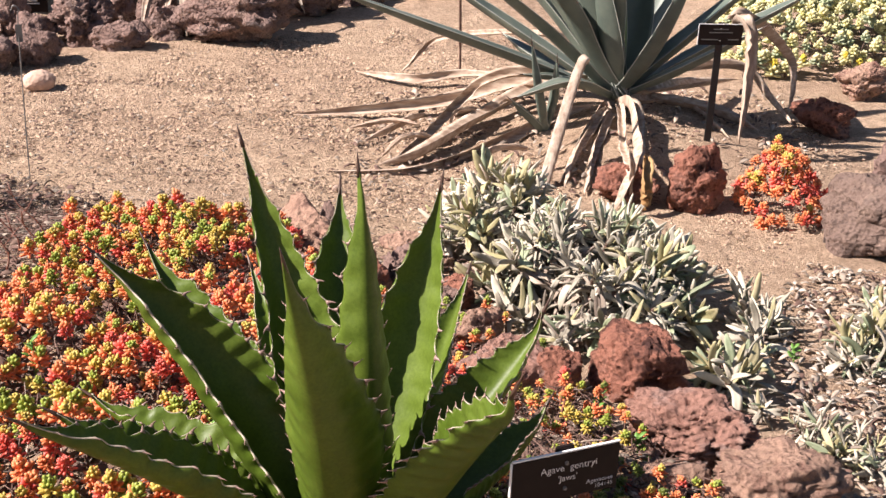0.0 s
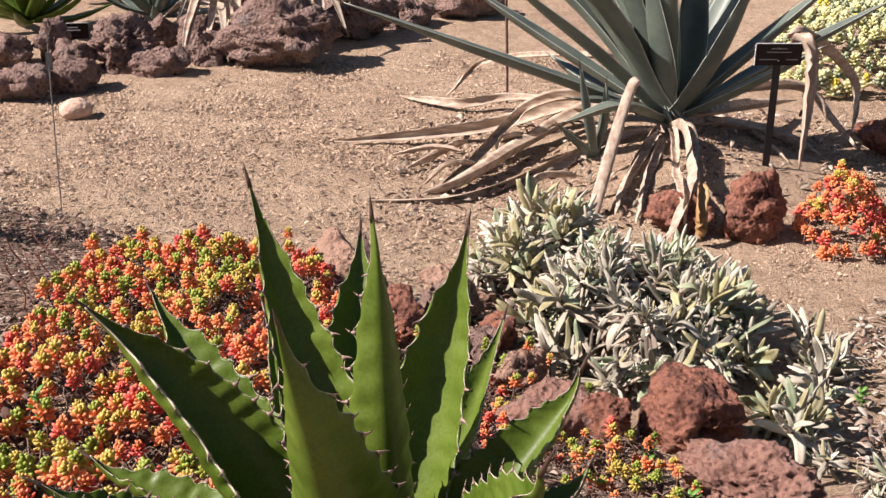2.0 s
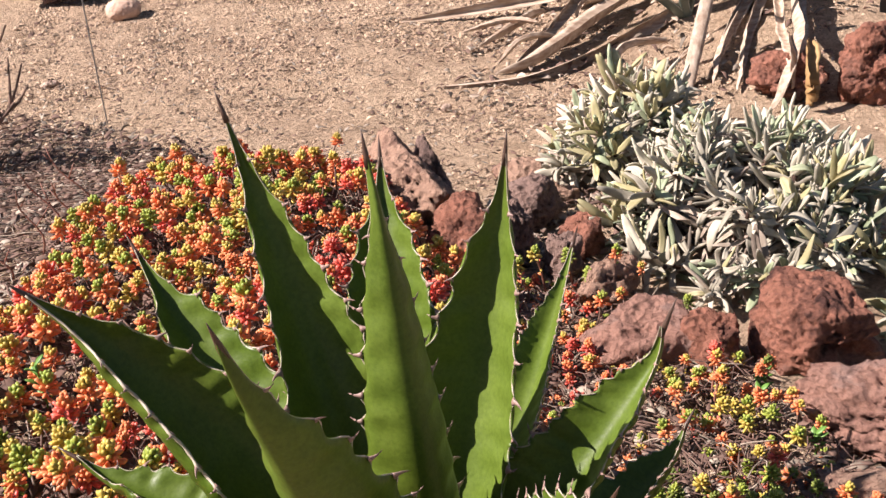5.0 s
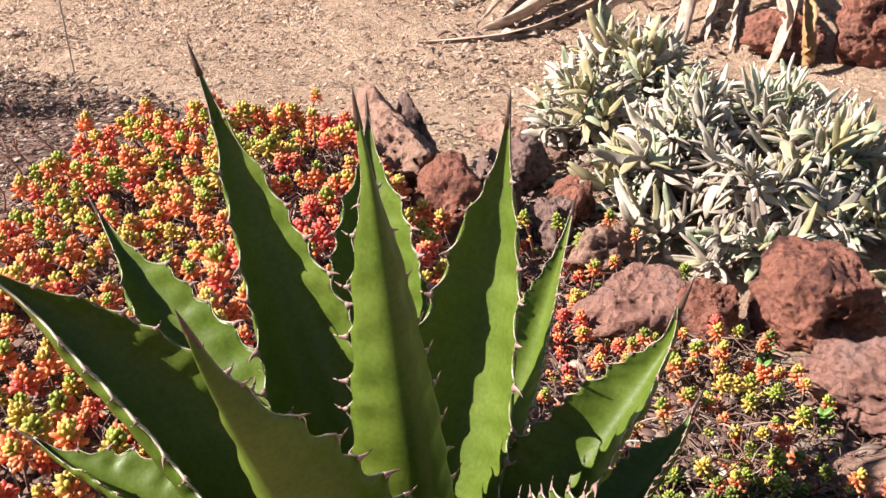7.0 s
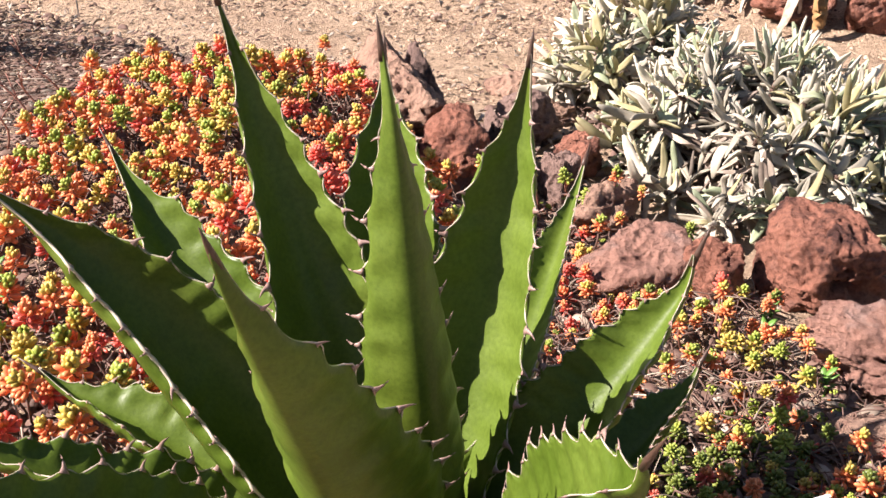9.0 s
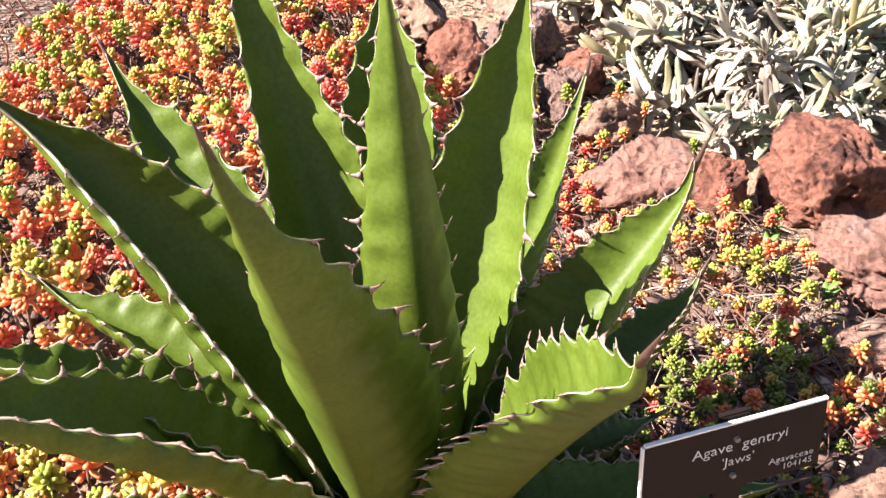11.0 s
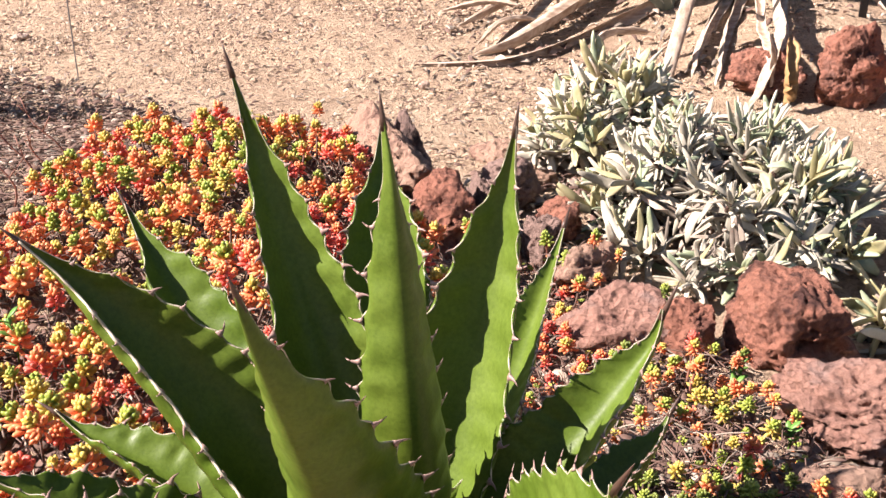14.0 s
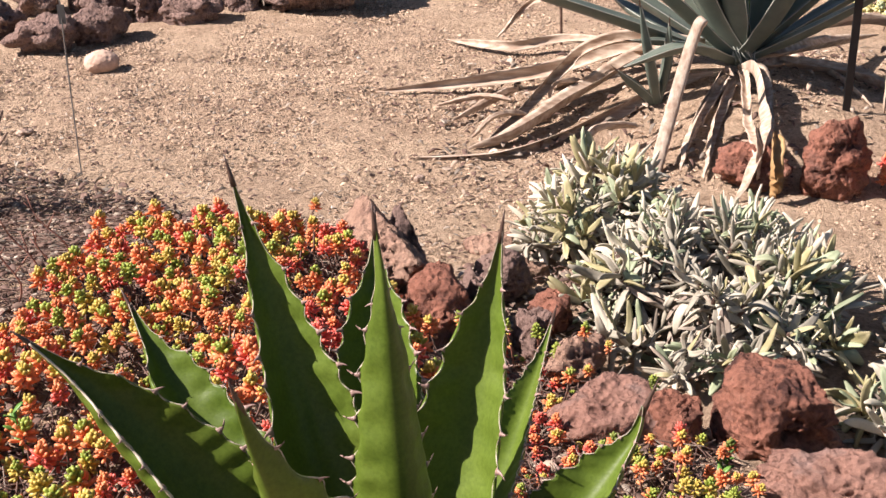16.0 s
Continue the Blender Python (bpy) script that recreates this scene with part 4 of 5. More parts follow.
dead_leaf([(0.95, 2.9, 0.3), (0.690, 3.192, 0.25), (0.440, 3.455, 0.15), (0.307, 3.460, 0.020)], 0.012, DRY, 0.8, 0.8, 15)
dead_leaf([(0.75, 3.15, 0.07), (0.539, 3.304, 0.050), (0.339, 3.308, 0.030), (0.126, 3.476, 0.015)], 0.020, DRY, 0.5, 0.6, 16)
dead_leaf([(0.98, 2.60, 0.13), (0.933, 2.602, 0.12), (0.775, 2.290, 0.070), (0.719, 2.094, 0.040)], 0.014, DRY, 0.9, 0.8, 19)
dead_leaf([(1.08, 2.66, 0.15), (1.196, 2.728, 0.10), (1.313, 2.746, 0.040), (1.382, 2.495, 0.012)], 0.020, DRY, 0.4, 0.7, 20)

rnd = random.Random(27)
for k in range(7):
    x, y = rnd.uniform(0.15, 0.75), rnd.uniform(2.2, 2.95)
    a, ln = rnd.uniform(2.2, 3.9), rnd.uniform(0.12, 0.32)
    dx, dy = math.cos(a) * ln, math.sin(a) * ln
    z = ground_z(x, y)
    dead_leaf([(x, y, z + 0.05), (x + dx * 0.5 + rnd.uniform(-0.04, 0.04), y + dy * 0.5, z + rnd.uniform(0.02, 0.07)), (x + dx, y + dy, z + 0.01)], rnd.uniform(0.006, 0.014), DRY, rnd.uniform(-1.2, 1.2), 0.9, 40 + k)

stick = tagged(mesh_object("dry_stalk", *tube(bezier([(0.542, 3.409, -0.02), (0.536, 3.39, 0.15), (0.525, 3.35, 0.3), (0.512, 3.30, 0.46)], 14), [0.006] * 14, 6), TWIG),
               "thin dry brown stalk standing in soil", "dry stalk")


# ---- silver succulents ----
def bare_mesh(name, verts, faces, mat):
    ob = mesh_object(name, verts, faces, mat)
    me = ob.data
    bpy.data.objects.remove(ob)
    return me


def shoot_kit(seed, green):
    """One shoot: its stem clothed in withered leaves, its finger-like chalky leaves, and the whole of it as one mesh."""
    rnd = random.Random(seed)
    stem = bezier([(0, 0, -0.13), (rnd.uniform(-.015, .015), rnd.uniform(-.015, .015), -0.05), (0, 0, 0.010)], 6)
    base, live = Soup(), []
    v, f = tube(stem, [0.004] * 6, 6)
    base.add(v, f, [0] * len(f))

    def finger(z, az, el, bow, ln, wid, fold, twist, kind, sway=0.35):
        out = np.array([math.cos(az), math.sin(az), 0])
        a = np.array([0, 0, z])
        p1 = a + (out * math.cos(el) + np.array([0, 0, math.sin(el)])) * ln * 0.5
        side = np.array([-out[1], out[0], 0]) * rnd.uniform(-sway, sway)
        p2 = p1 + (out * math.cos(el + bow) + side + np.array([0, 0, math.sin(el + bow)])) * ln * 0.5
        prof = [0.66, 0.84, 0.96, 1.0, 0.98, 0.90, 0.70, 0.25]
        up = (-out[0] * 0.7 + rnd.uniform(-.3, .3), -out[1] * 0.7 + rnd.uniform(-.3, .3), 1)
        return (*blade(bezier([a, p1, p2], 8), [wid * q for q in prof], wid * 0.55, up, fold, 3, twist), kind)

    for k in range(rnd.randint(14, 18)):
        ln = rnd.uniform(0.04, 0.075)
        v, f, kind = finger(rnd.uniform(-0.10, -0.01), rnd.uniform(0, 6.28), radians(rnd.uniform(-60, 35)), radians(rnd.uniform(-70, 60)), ln, ln * rnd.uniform(0.04, 0.085),
                            rnd.uniform(0.4, 1.3), rnd.uniform(-2.2, 2.2), rnd.choice((1, 1, 2, 3)), 0.8)
        base.add(v, f, [kind] * len(f))
    yellow = seed % 6 == 0
    count = rnd.randint(13, 16)
    for k in range(count):
        u = k / (count - 1)
        ln = (0.080 - 0.034 * u) * rnd.uniform(0.7, 1.3)
        kind = SILVER_GREEN if rnd.random() < green else SILVER
        if yellow and u > 0.3:
            kind = SILVER_YELLOW if rnd.random() < 0.6 else SILVER_GREEN
        elif kind is SILVER_GREEN and rnd.random() < 0.3:
            kind = SILVER_YELLOW
        live.append(finger(-0.045 + 0.055 * u, k * 2.4 + rnd.uniform(-0.4, 0.4), radians(-15 + 88 * u + rnd.uniform(-24, 24)), radians(rnd.uniform(-55, 40)),
                           ln, ln * rnd.uniform(0.064, 0.112) * (1.25 if yellow else 1), rnd.uniform(0.1, 0.8), rnd.uniform(-1.3, 1.3), kind))
    slots = SHOOT_MATS
    whole = Soup()
    whole.v, whole.f, whole.m, whole.n = list(base.v), list(base.f), list(base.m), base.n
    for v, f, kind in live:
        whole.add(v, f, [slots.index(kind)] * len(f))
    stem_mesh = bare_mesh("shoot", *tube(stem, [0.004] * 6, 6), STEM)
    joined = [(np.concatenate(q.v), q.f, q.m) for q in (base, whole)]
    return stem_mesh, [bare_mesh("leaf", *q) for q in live], joined[0], joined[1]


SILVER_YELLOW = plant_material("yellowing succulent leaf", (0.311, 0.281, 0.133), (0.429, 0.370, 0.222), 0.6, 0.1, 40, 0.3, single=True)
WITHERED = plant_material("withered brown-grey leaf", (0.175, 0.130, 0.100), (0.330, 0.265, 0.215), 0.85, 0.0, 40, 0.4)
SHOOT_MATS = [STEM, STRAW, SILVER, WITHERED, SILVER_GREEN, SILVER_YELLOW]
SHOOTS = [shoot_kit(100 + k, (0.08, 0.1, 0.2, 0.25, 0.4, 0.8, 0.15)[k % 7]) for k in range(18)]


def inside(poly, x, y):
    hit = False
    for (x0, y0), (x1, y1) in zip(poly, poly[1:] + poly[:1]):
        if (y0 > y) != (y1 > y) and x < (x1 - x0) * (y - y0) / (y1 - y0) + x0:
            hit = not hit
    return hit


def edge_distance(poly, x, y):
    best = 9.0
    for (x0, y0), (x1, y1) in zip(poly, poly[1:] + poly[:1]):
        dx, dy = x1 - x0, y1 - y0
        u = min(max(((x - x0) * dx + (y - y0) * dy) / (dx * dx + dy * dy), 0), 1)
        best = min(best, math.hypot(x0 + u * dx - x, y0 + u * dy - y))
    return best


def scatter(poly, gap, rnd, tries=40000, keep=None, most=100000):
    """Points inside poly at least gap apart."""
    xs, ys = [p[0] for p in poly], [p[1] for p in poly]
    cells, out = {}, []
    for _ in range(tries):
        x, y = rnd.uniform(min(xs), max(xs)), rnd.uniform(min(ys), max(ys))
        if not inside(poly, x, y) or (keep and not keep(x, y)):
            continue
        cx, cy = int(x / gap), int(y / gap)
        if all((x - a) ** 2 + (y - b) ** 2 >= gap * gap for i in (-1, 0, 1) for j in (-1, 0, 1) for a, b in cells.get((cx + i, cy + j), ())):
            cells.setdefault((cx, cy), []).append((x, y))
            out.append((x, y))
            if len(out) >= most:
                break
    return out


def silver_clump(label, poly, height, gap, seed, most=280, scale=1.0, near=9.0, spread=(0.65, 0.8, 0.95, 1.1, 1.3, 1.65)):
    """Shoots over a low mound; those nearer than y = near carry their leaves as single pieces."""
    rnd = random.Random(seed)
    c = (sum(p[0] for p in poly) / len(poly), sum(p[1] for p in poly) / len(poly))
    plant = tagged(empty("silver_succulent"), label, "succulent", "silver succulents")
    withered, rest = Soup(), Soup()
    for x, y in scatter(poly, gap, rnd, 20000, lambda x, y: noise.noise(Vector((x * 9, y * 9, seed + 0.5))) < 0.29, most):
        d = edge_distance(poly, x, y)
        rise = height * min(1, (d / 0.14)) ** 0.6
        lump = 0.85 + 0.9 * noise.noise(Vector((x * 5, y * 5, seed)))
        stem, leaves, dead, whole = SHOOTS[rnd.randrange(len(SHOOTS))]
        tilt = 38 * (1 - min(1, d / 0.18)) + rnd.uniform(0, 26)
        away = math.degrees(math.atan2(y - c[1], x - c[0]))
        m = pose(x, y, ground_z(x, y) + 0.035 + rise * lump) @ pose(0, 0, 0, 0, 0, away) @ pose(0, 0, 0, 0, tilt, 0) @ pose(0, 0, 0, 0, 0, rnd.uniform(0, 360))
        s = scale * rnd.choice(spread) * rnd.uniform(0.92, 1.08)
        m = m @ Matrix.Diagonal((s, s, s, 1))
        a = np.array(m)
        v, f, kinds = dead if y < near else whole
        (withered if y < near else rest).add(v @ a[:3, :3].T + a[:3, 3], f, kinds)
        if y < near:
            ob = new("shoot", stem)
            ob.parent = plant
            ob.matrix_local = m
            for me in leaves:
                new("leaf", me).parent = ob
    if withered.n:
        tagged(withered.build("withered_leaves", SHOOT_MATS, plant, label="bleached and brown withered leaves"), kind="stuff")
    if rest.n:
        tagged(rest.build("shoot_mass", SHOOT_MATS, plant), kind="stuff")
    return plant


silver_clump("large mound of silvery chalky succulent shoots", [(0.30, 1.23), (0.35, 1.0), (0.455, 0.81), (0.60, 0.84), (0.73, 0.88), (0.82, 1.0), (0.87, 1.18), (0.88, 1.42), (0.83, 1.58), (0.66, 1.66), (0.58, 1.50), (0.42, 1.40)], 0.110, 0.0405, 5, near=1.28)
silver_clump("mound of whitish succulent shoots against bare soil", [(0.22, 1.54), (0.30, 1.36), (0.42, 1.42), (0.54, 1.52), (0.60, 1.72), (0.57, 1.90), (0.48, 2.0), (0.38, 1.93), (0.30, 1.75)], 0.125, 0.0405, 6, near=1.6)
silver_clump("broad-leaved silver succulent beside the red lava rock", [(0.75, 0.66), (0.82, 0.62), (0.88, 0.70), (0.85, 0.80), (0.77, 0.78)], 0.03, 0.05, 7, 5, 1.4)
silver_clump("sprawling grey-green succulent at the mound's edge", [(0.92, 0.84), (1.0, 0.90), (1.05, 1.05), (1.02, 1.20), (0.95, 1.05)], 0.015, 0.05, 8, 11, 1.0)
silver_clump("small trailing silver succulent on litter", [(0.80, 0.54), (0.86, 0.52), (0.90, 0.62), (0.84, 0.66)], 0.01, 0.05, 9, 3, 1.1)
silver_clump("low pale succulent sprigs on leaf litter", [(0.85, 0.46), (0.98, 0.52), (1.08, 0.42), (1.02, 0.31), (0.90, 0.33)], 0.0, 0.04, 10, 18, 0.6)
silver_clump("grey succulent sprigs on bare soil", [(1.12, 0.80), (1.20, 0.78), (1.26, 0.92), (1.18, 0.96)], 0.02, 0.05, 11, 7, 0.9)
silver_clump("silvery succulent clump at the bed's side", [(1.20, 0.90), (1.24, 1.04), (1.36, 1.15), (1.46, 1.24), (1.62, 1.2), (1.52, 0.92), (1.27, 0.82)], 0.04, 0.047, 12, 40)


# ---- sedum ----
def rosette(seed, kinds, size=1.0, leaves=29, plump=0.00130, long=0.0063):
    """A shoot end of plump beads stacked up the stem: outer ones warm, the crown paler or greener."""
    rnd = random.Random(seed)
    soup = Soup()
    for k in range(leaves):
        u = k / (leaves - 1)
        az, el = k * 2.39996 + rnd.uniform(-0.2, 0.2), radians(4 + 72 * u ** 1.25 + rnd.uniform(-9, 9))
        ln = long * (1 - 0.28 * u) * size * rnd.uniform(0.85, 1.2)
        v, f = bead(ln, plump * size * rnd.uniform(0.88, 1.15), 5, 0.8)
        d = np.array([math.cos(az) * math.cos(el), math.sin(az) * math.cos(el), math.sin(el)])
        v = v @ frame_along(d, rnd.uniform(0, 6)).T + np.array([0, 0, -0.95 + 1.3 * u ** 0.9]) * size * long + d * 0.0020
        outer, inner = kinds
        m = outer if u < 0.60 + rnd.uniform(-0.12, 0.12) else inner
        soup.add(v, f, [m] * len(f))
    return np.concatenate(soup.v), soup.f, soup.m


KINDS = [(0, 1), (1, 2), (1, 3), (0, 0), (2, 3), (3, 3), (1, 2), (1, 2), (0, 1), (2, 2), (1, 1), (3, 3)]
ROSES = [rosette(200 + k, KINDS[k % len(KINDS)], 2.0) for k in range(24)]
SEDUM_MATS = [SED_RED, SED_ORANGE, SED_YELLOW, SED_GREEN, STEM]


def rose_mesh(v, f, m):
    ob = mesh_object("rosette", v, f, SEDUM_MATS, None, m)
    me = ob.data
    bpy.data.objects.remove(ob)
    return me


ROSE_MESH = [rose_mesh(*r) for r in ROSES]


def sedum_carpet(label, spots, seed, height, tall=0.0, mats=None, size=1.0, leafy=None, name="sedum_carpet", warm=0.0, apart=None):
    """Rosettes on short stems over the soil; colours gather in drifts."""
    rnd = random.Random(seed)
    soup, singles = Soup(), []
    for x, y in spots:
        drift = noise.noise(Vector((x * 4.0, y * 4.0, seed))) + rnd.uniform(-0.5, 0.5) - warm
        if drift > 0.40:
            pick = rnd.choice((4, 5, 9, 11, 16, 17, 21, 23))
        elif drift > 0.04:
            pick = rnd.choice((2, 6, 7, 4, 14, 18, 19, 9))
        elif drift > -0.42:
            pick = rnd.choice((1, 2, 10, 0, 13, 14, 22, 6))
        else:
            pick = rnd.choice((0, 3, 8, 12, 15, 20, 1))
        v, f, m = (leafy or ROSES)[pick % len(leafy or ROSES)]
        g = ground_z(x, y)
        z = g + height(x, y) + rnd.uniform(-0.030, 0.020) + (tall if rnd.random() < 0.06 else 0)
        axis = np.array([rnd.uniform(-0.45, 0.3), rnd.uniform(-0.6, 0.2), 1.0])
        s = size * rnd.uniform(0.78, 1.3)
        turned = frame_along(axis, rnd.uniform(0, 6.28)) * s
        if apart and apart(x, y) and len(singles) < 300:
            singles.append((pick % len(ROSES), turned, (x, y, z)))
        else:
            soup.add(v @ turned.T + (x, y, z), f, m)
        a = axis / np.linalg.norm(axis)
        foot = np.array([x, y, z]) - a * 0.05 + np.array([rnd.uniform(-0.03, 0.03), rnd.uniform(-0.03, 0.03), -0.01])
        line = [np.array([x, y, z]) - a * 0.006, (np.array([x, y, z]) + foot) / 2 + np.array([0, 0, -0.006]), foot]
        v, f = tube(line, [0.0018, 0.0018, 0.0018], 4)
        soup.add(v, f, [4] * len(f))
    carpet = tagged(soup.build(name, mats or SEDUM_MATS), label, "sedum", kind="stuff")
    for kind, turned, at in singles:
        head = new("rosette", ROSE_MESH[kind])
        head.parent = carpet
        m = Matrix.Identity(4)
        for i in range(3):
            m[i][0], m[i][1], m[i][2], m[i][3] = turned[i][0], turned[i][1], turned[i][2], at[i]
        head.matrix_local = m
    return carpet


rnd = random.Random(31)
LEFT_BED = [(-0.16, 1.26), (-0.25, 1.33), (-0.40, 1.41), (-0.52, 1.44), (-0.62, 1.36), (-0.68, 1.18), (-0.70, 0.92), (-0.74, 0.62), (-0.84, 0.42), (-1.02, 0.28), (-1.10, 0.05), (-1.04, -0.22), (-0.86, -0.40), (-0.55, -0.47), (-0.1, -0.45), (0.0, 0.2), (0.02, 0.9), (-0.08, 1.0)]


def clear_of_stem(x, y):
    return math.hypot(x + 0.078, y + 0.215) > 0.10


spots = scatter(LEFT_BED, 0.0330, rnd, 120000, lambda x, y: clear_of_stem(x, y) and noise.noise(Vector((x * 9, y * 9, 3))) < (0.34 if y > 0.45 else 0.6))
sedum_carpet("carpet of orange, red and lime jelly-bean sedum", spots, 41, lambda x, y: 0.080 + 0.045 * noise.noise(Vector((x * 6, y * 6, 9))) - 0.015 * max(0, 1 - edge_distance(LEFT_BED, x, y) / 0.06), 0.03, size=1.32, warm=0.06, apart=lambda x, y: -0.05 < y < 0.75 and x > -0.75)
RIGHT_BED = [(0.0, -0.45), (0.55, -0.35), (0.62, 0.15), (0.46, 0.46), (0.50, 0.56), (0.40, 0.78), (0.30, 0.98), (0.10, 0.95), (0.02, 0.9), (0.0, 0.2)]
spots = scatter(RIGHT_BED, 0.0320, rnd, 60000, lambda x, y: clear_of_stem(x, y) and noise.noise(Vector((x * 8, y * 8, 5))) < 0.26)
# The darker green takes yellow's slot, putting shade into this bed's colour.
sedum_carpet("patchy green and orange sedum on straw litter", spots, 42, lambda x, y: 0.034 + 0.045 * noise.noise(Vector((x * 7, y * 7, 2))), 0.035, [SED_RED, SED_ORANGE, SED_SHADED, SED_GREEN, STEM], size=0.95, warm=0.06, apart=lambda x, y: y > -0.3)
LOW = [(0.13, -0.25), (0.42, -0.25), (0.50, 0.02), (0.46, 0.20), (0.30, 0.30), (0.14, 0.16)]
spots = scatter(LOW, 0.025, rnd, 20000, lambda x, y: noise.noise(Vector((x * 11, y * 11, 7))) < 0.2)
# Dense sedum whose dark green paints in the agave's shade.
sedum_carpet("low dense mat of red and shade-darkened green sedum", spots, 47, lambda x, y: 0.020 + 0.03 * noise.noise(Vector((x * 8, y * 8, 4))), 0.0, [SED_RED, SED_SHADED, SED_SHADED, SED_SHADED, RED_STEM], size=0.9, warm=0.1)
PATCH = [(1.27, 1.80), (1.38, 1.76), (1.48, 1.84), (1.55, 2.0), (1.48, 2.12), (1.30, 2.12), (1.24, 1.95)]
spots = scatter(PATCH, 0.031, rnd, 20000)
sedum_carpet("mound of bright orange sedum between rocks", spots, 43, lambda x, y: 0.025 + (0.175 - 0.25 * (x - 1.38)) * min(1, edge_distance(PATCH, x, y) / 0.10), 0.025, [SED_RED, SED_ORANGE, SED_ORANGE, SED_YELLOW, STEM], 1.5, warm=0.3)

BUSH = [(1.72, 3.45), (2.05, 3.40), (2.7, 3.5), (2.8, 4.2), (2.2, 4.5), (1.75, 4.1)]
LIMES = [rosette(300 + k, ((0, 0), (0, 0), (2, 0), (0, 0), (0, 0), (0, 1), (0, 2))[k % 7], 4.0, 24, 0.0017, 0.0072) for k in range(10)]
spots = scatter(BUSH, 0.040, rnd, 20000)
sedum_carpet("rounded yellow-green succulent bush with yellow flowers", spots, 44, lambda x, y: 0.04 + 0.24 * min(1, edge_distance(BUSH, x, y) / 0.25) ** 0.7, 0.02,
             [LIME, YELLOW, SILVER_GREEN, STEM, STEM], 1.0, LIMES, "succulent_bush")


# ---- tall sedum stems at the stones, bare stalks at the carpet's edge ----
def crown_beads(kind):
    """The beads of one head, each a mesh of its own."""
    v, f, m = ROSES[kind]
    n, k = 1 + 5 * 3, 15
    return [bare_mesh("leaf", v[i * n:(i + 1) * n], [tuple(q - i * n for q in g) for g in f[i * k:(i + 1) * k]], SEDUM_MATS[m[i * k]]) for i in range(len(v) // n)]


CROWN_BEADS = [crown_beads(k) for k in range(len(KINDS))]


def sedum_sprig(x, y, h, seed, kind):
    """One upright leafy stem with a full head and a few beads below it."""
    rnd = random.Random(seed)
    sprig = tagged(empty("sedum_sprig"), "tall sedum stem with a yellow-orange head beside stones", "sedum", "tall sedum stems")
    z = ground_z(x, y)
    top = np.array([x + rnd.uniform(-0.02, 0.02), y + rnd.uniform(-0.02, 0.01), z + h])
    line = bezier([(x, y, z - 0.01), ((x + top[0]) / 2 + rnd.uniform(-0.012, 0.012), (y + top[1]) / 2, z + h * 0.5), top], 9)
    mesh_object("stem", *tube(line, [0.0022] * 9, 6), RED_STEM, sprig)
    crown = pose(*top, rnd.uniform(-15, 25), rnd.uniform(-20, 15), rnd.uniform(0, 360)) @ Matrix.Scale(1.1, 4)
    for me in CROWN_BEADS[kind % len(KINDS)]:
        ob = new("leaf", me)
        ob.parent = sprig
        ob.matrix_local = crown
    for k in range(7):
        i = 3 + k % 5
        a = k * 2.4 + rnd.uniform(-0.4, 0.4)
        v, f = bead(0.011, 0.0022, 6, 0.8)
        d = np.array([math.cos(a), math.sin(a), rnd.uniform(0.0, 0.6)])
        mesh_object("leaf", v @ frame_along(d).T + line[i], f, rnd.choice((SED_ORANGE, SED_RED, SED_YELLOW, SED_GREEN)), sprig)


for k, (x, y, h, kind) in enumerate(((0.381, 0.486, 0.10, 3), (0.384, 0.441, 0.085, 7), (0.377, 0.385, 0.07, 9), (0.427, 0.380, 0.065, 4), (0.325, 0.361, 0.06, 2), (0.299, 0.323, 0.06, 14),
                                     (0.407, 0.215, 0.075, 0), (0.490, 0.130, 0.060, 1), (0.345, 0.162, 0.045, 18), (0.445, 0.06, 0.050, 6), (0.41, 0.02, 0.05, 10), (0.335, 0.44, 0.075, 19),
                                     (0.225, 0.93, 0.10, 5), (0.165, 0.94, 0.11, 4), (0.30, 0.90, 0.11, 2), (0.255, 0.87, 0.08, 11), (0.05, 0.93, 0.09, 14), (0.10, 0.90, 0.08, 16))):
    sedum_sprig(x, y, h, 500 + k, kind)


def bare_stalks():
    """Leafless reddish stalks that lean out of the carpet's edge."""
    rnd = random.Random(77)
    for x, y in ((-0.776, 1.10), (-0.74, 1.22), (-0.71, 1.02), (-0.78, 0.98), (-0.68, 1.32), (-0.80, 0.85)):
        z = ground_z(x, y)
        h, lx = rnd.uniform(0.09, 0.17), rnd.uniform(-0.07, 0.02)
        line = bezier([(x, y, z - 0.01), (x + lx * 0.2 + 0.02, y - 0.01, z + h * 0.35), (x + lx * 0.5 - 0.012, y, z + h * 0.7), (x + lx, y + rnd.uniform(-0.03, 0.02), z + h)], 10)
        stalk = tagged(mesh_object("bare_stalk", *tube(line, list(np.linspace(0.0024, 0.0012, 10)), 6), RED_STEM), "leafless reddish sedum stalk at the carpet's edge", "stalk", "bare sedum stalks")
        for k in range(2):
            i = rnd.randint(4, 8)
            d = np.array([rnd.uniform(-1, 1), rnd.uniform(-0.6, 0.6), 1.0]) * rnd.uniform(0.02, 0.04)
            mesh_object("twig", *tube([line[i], line[i] + d * 0.5, line[i] + d], [0.0016, 0.0014, 0.001], 5), RED_STEM, stalk)


bare_stalks()


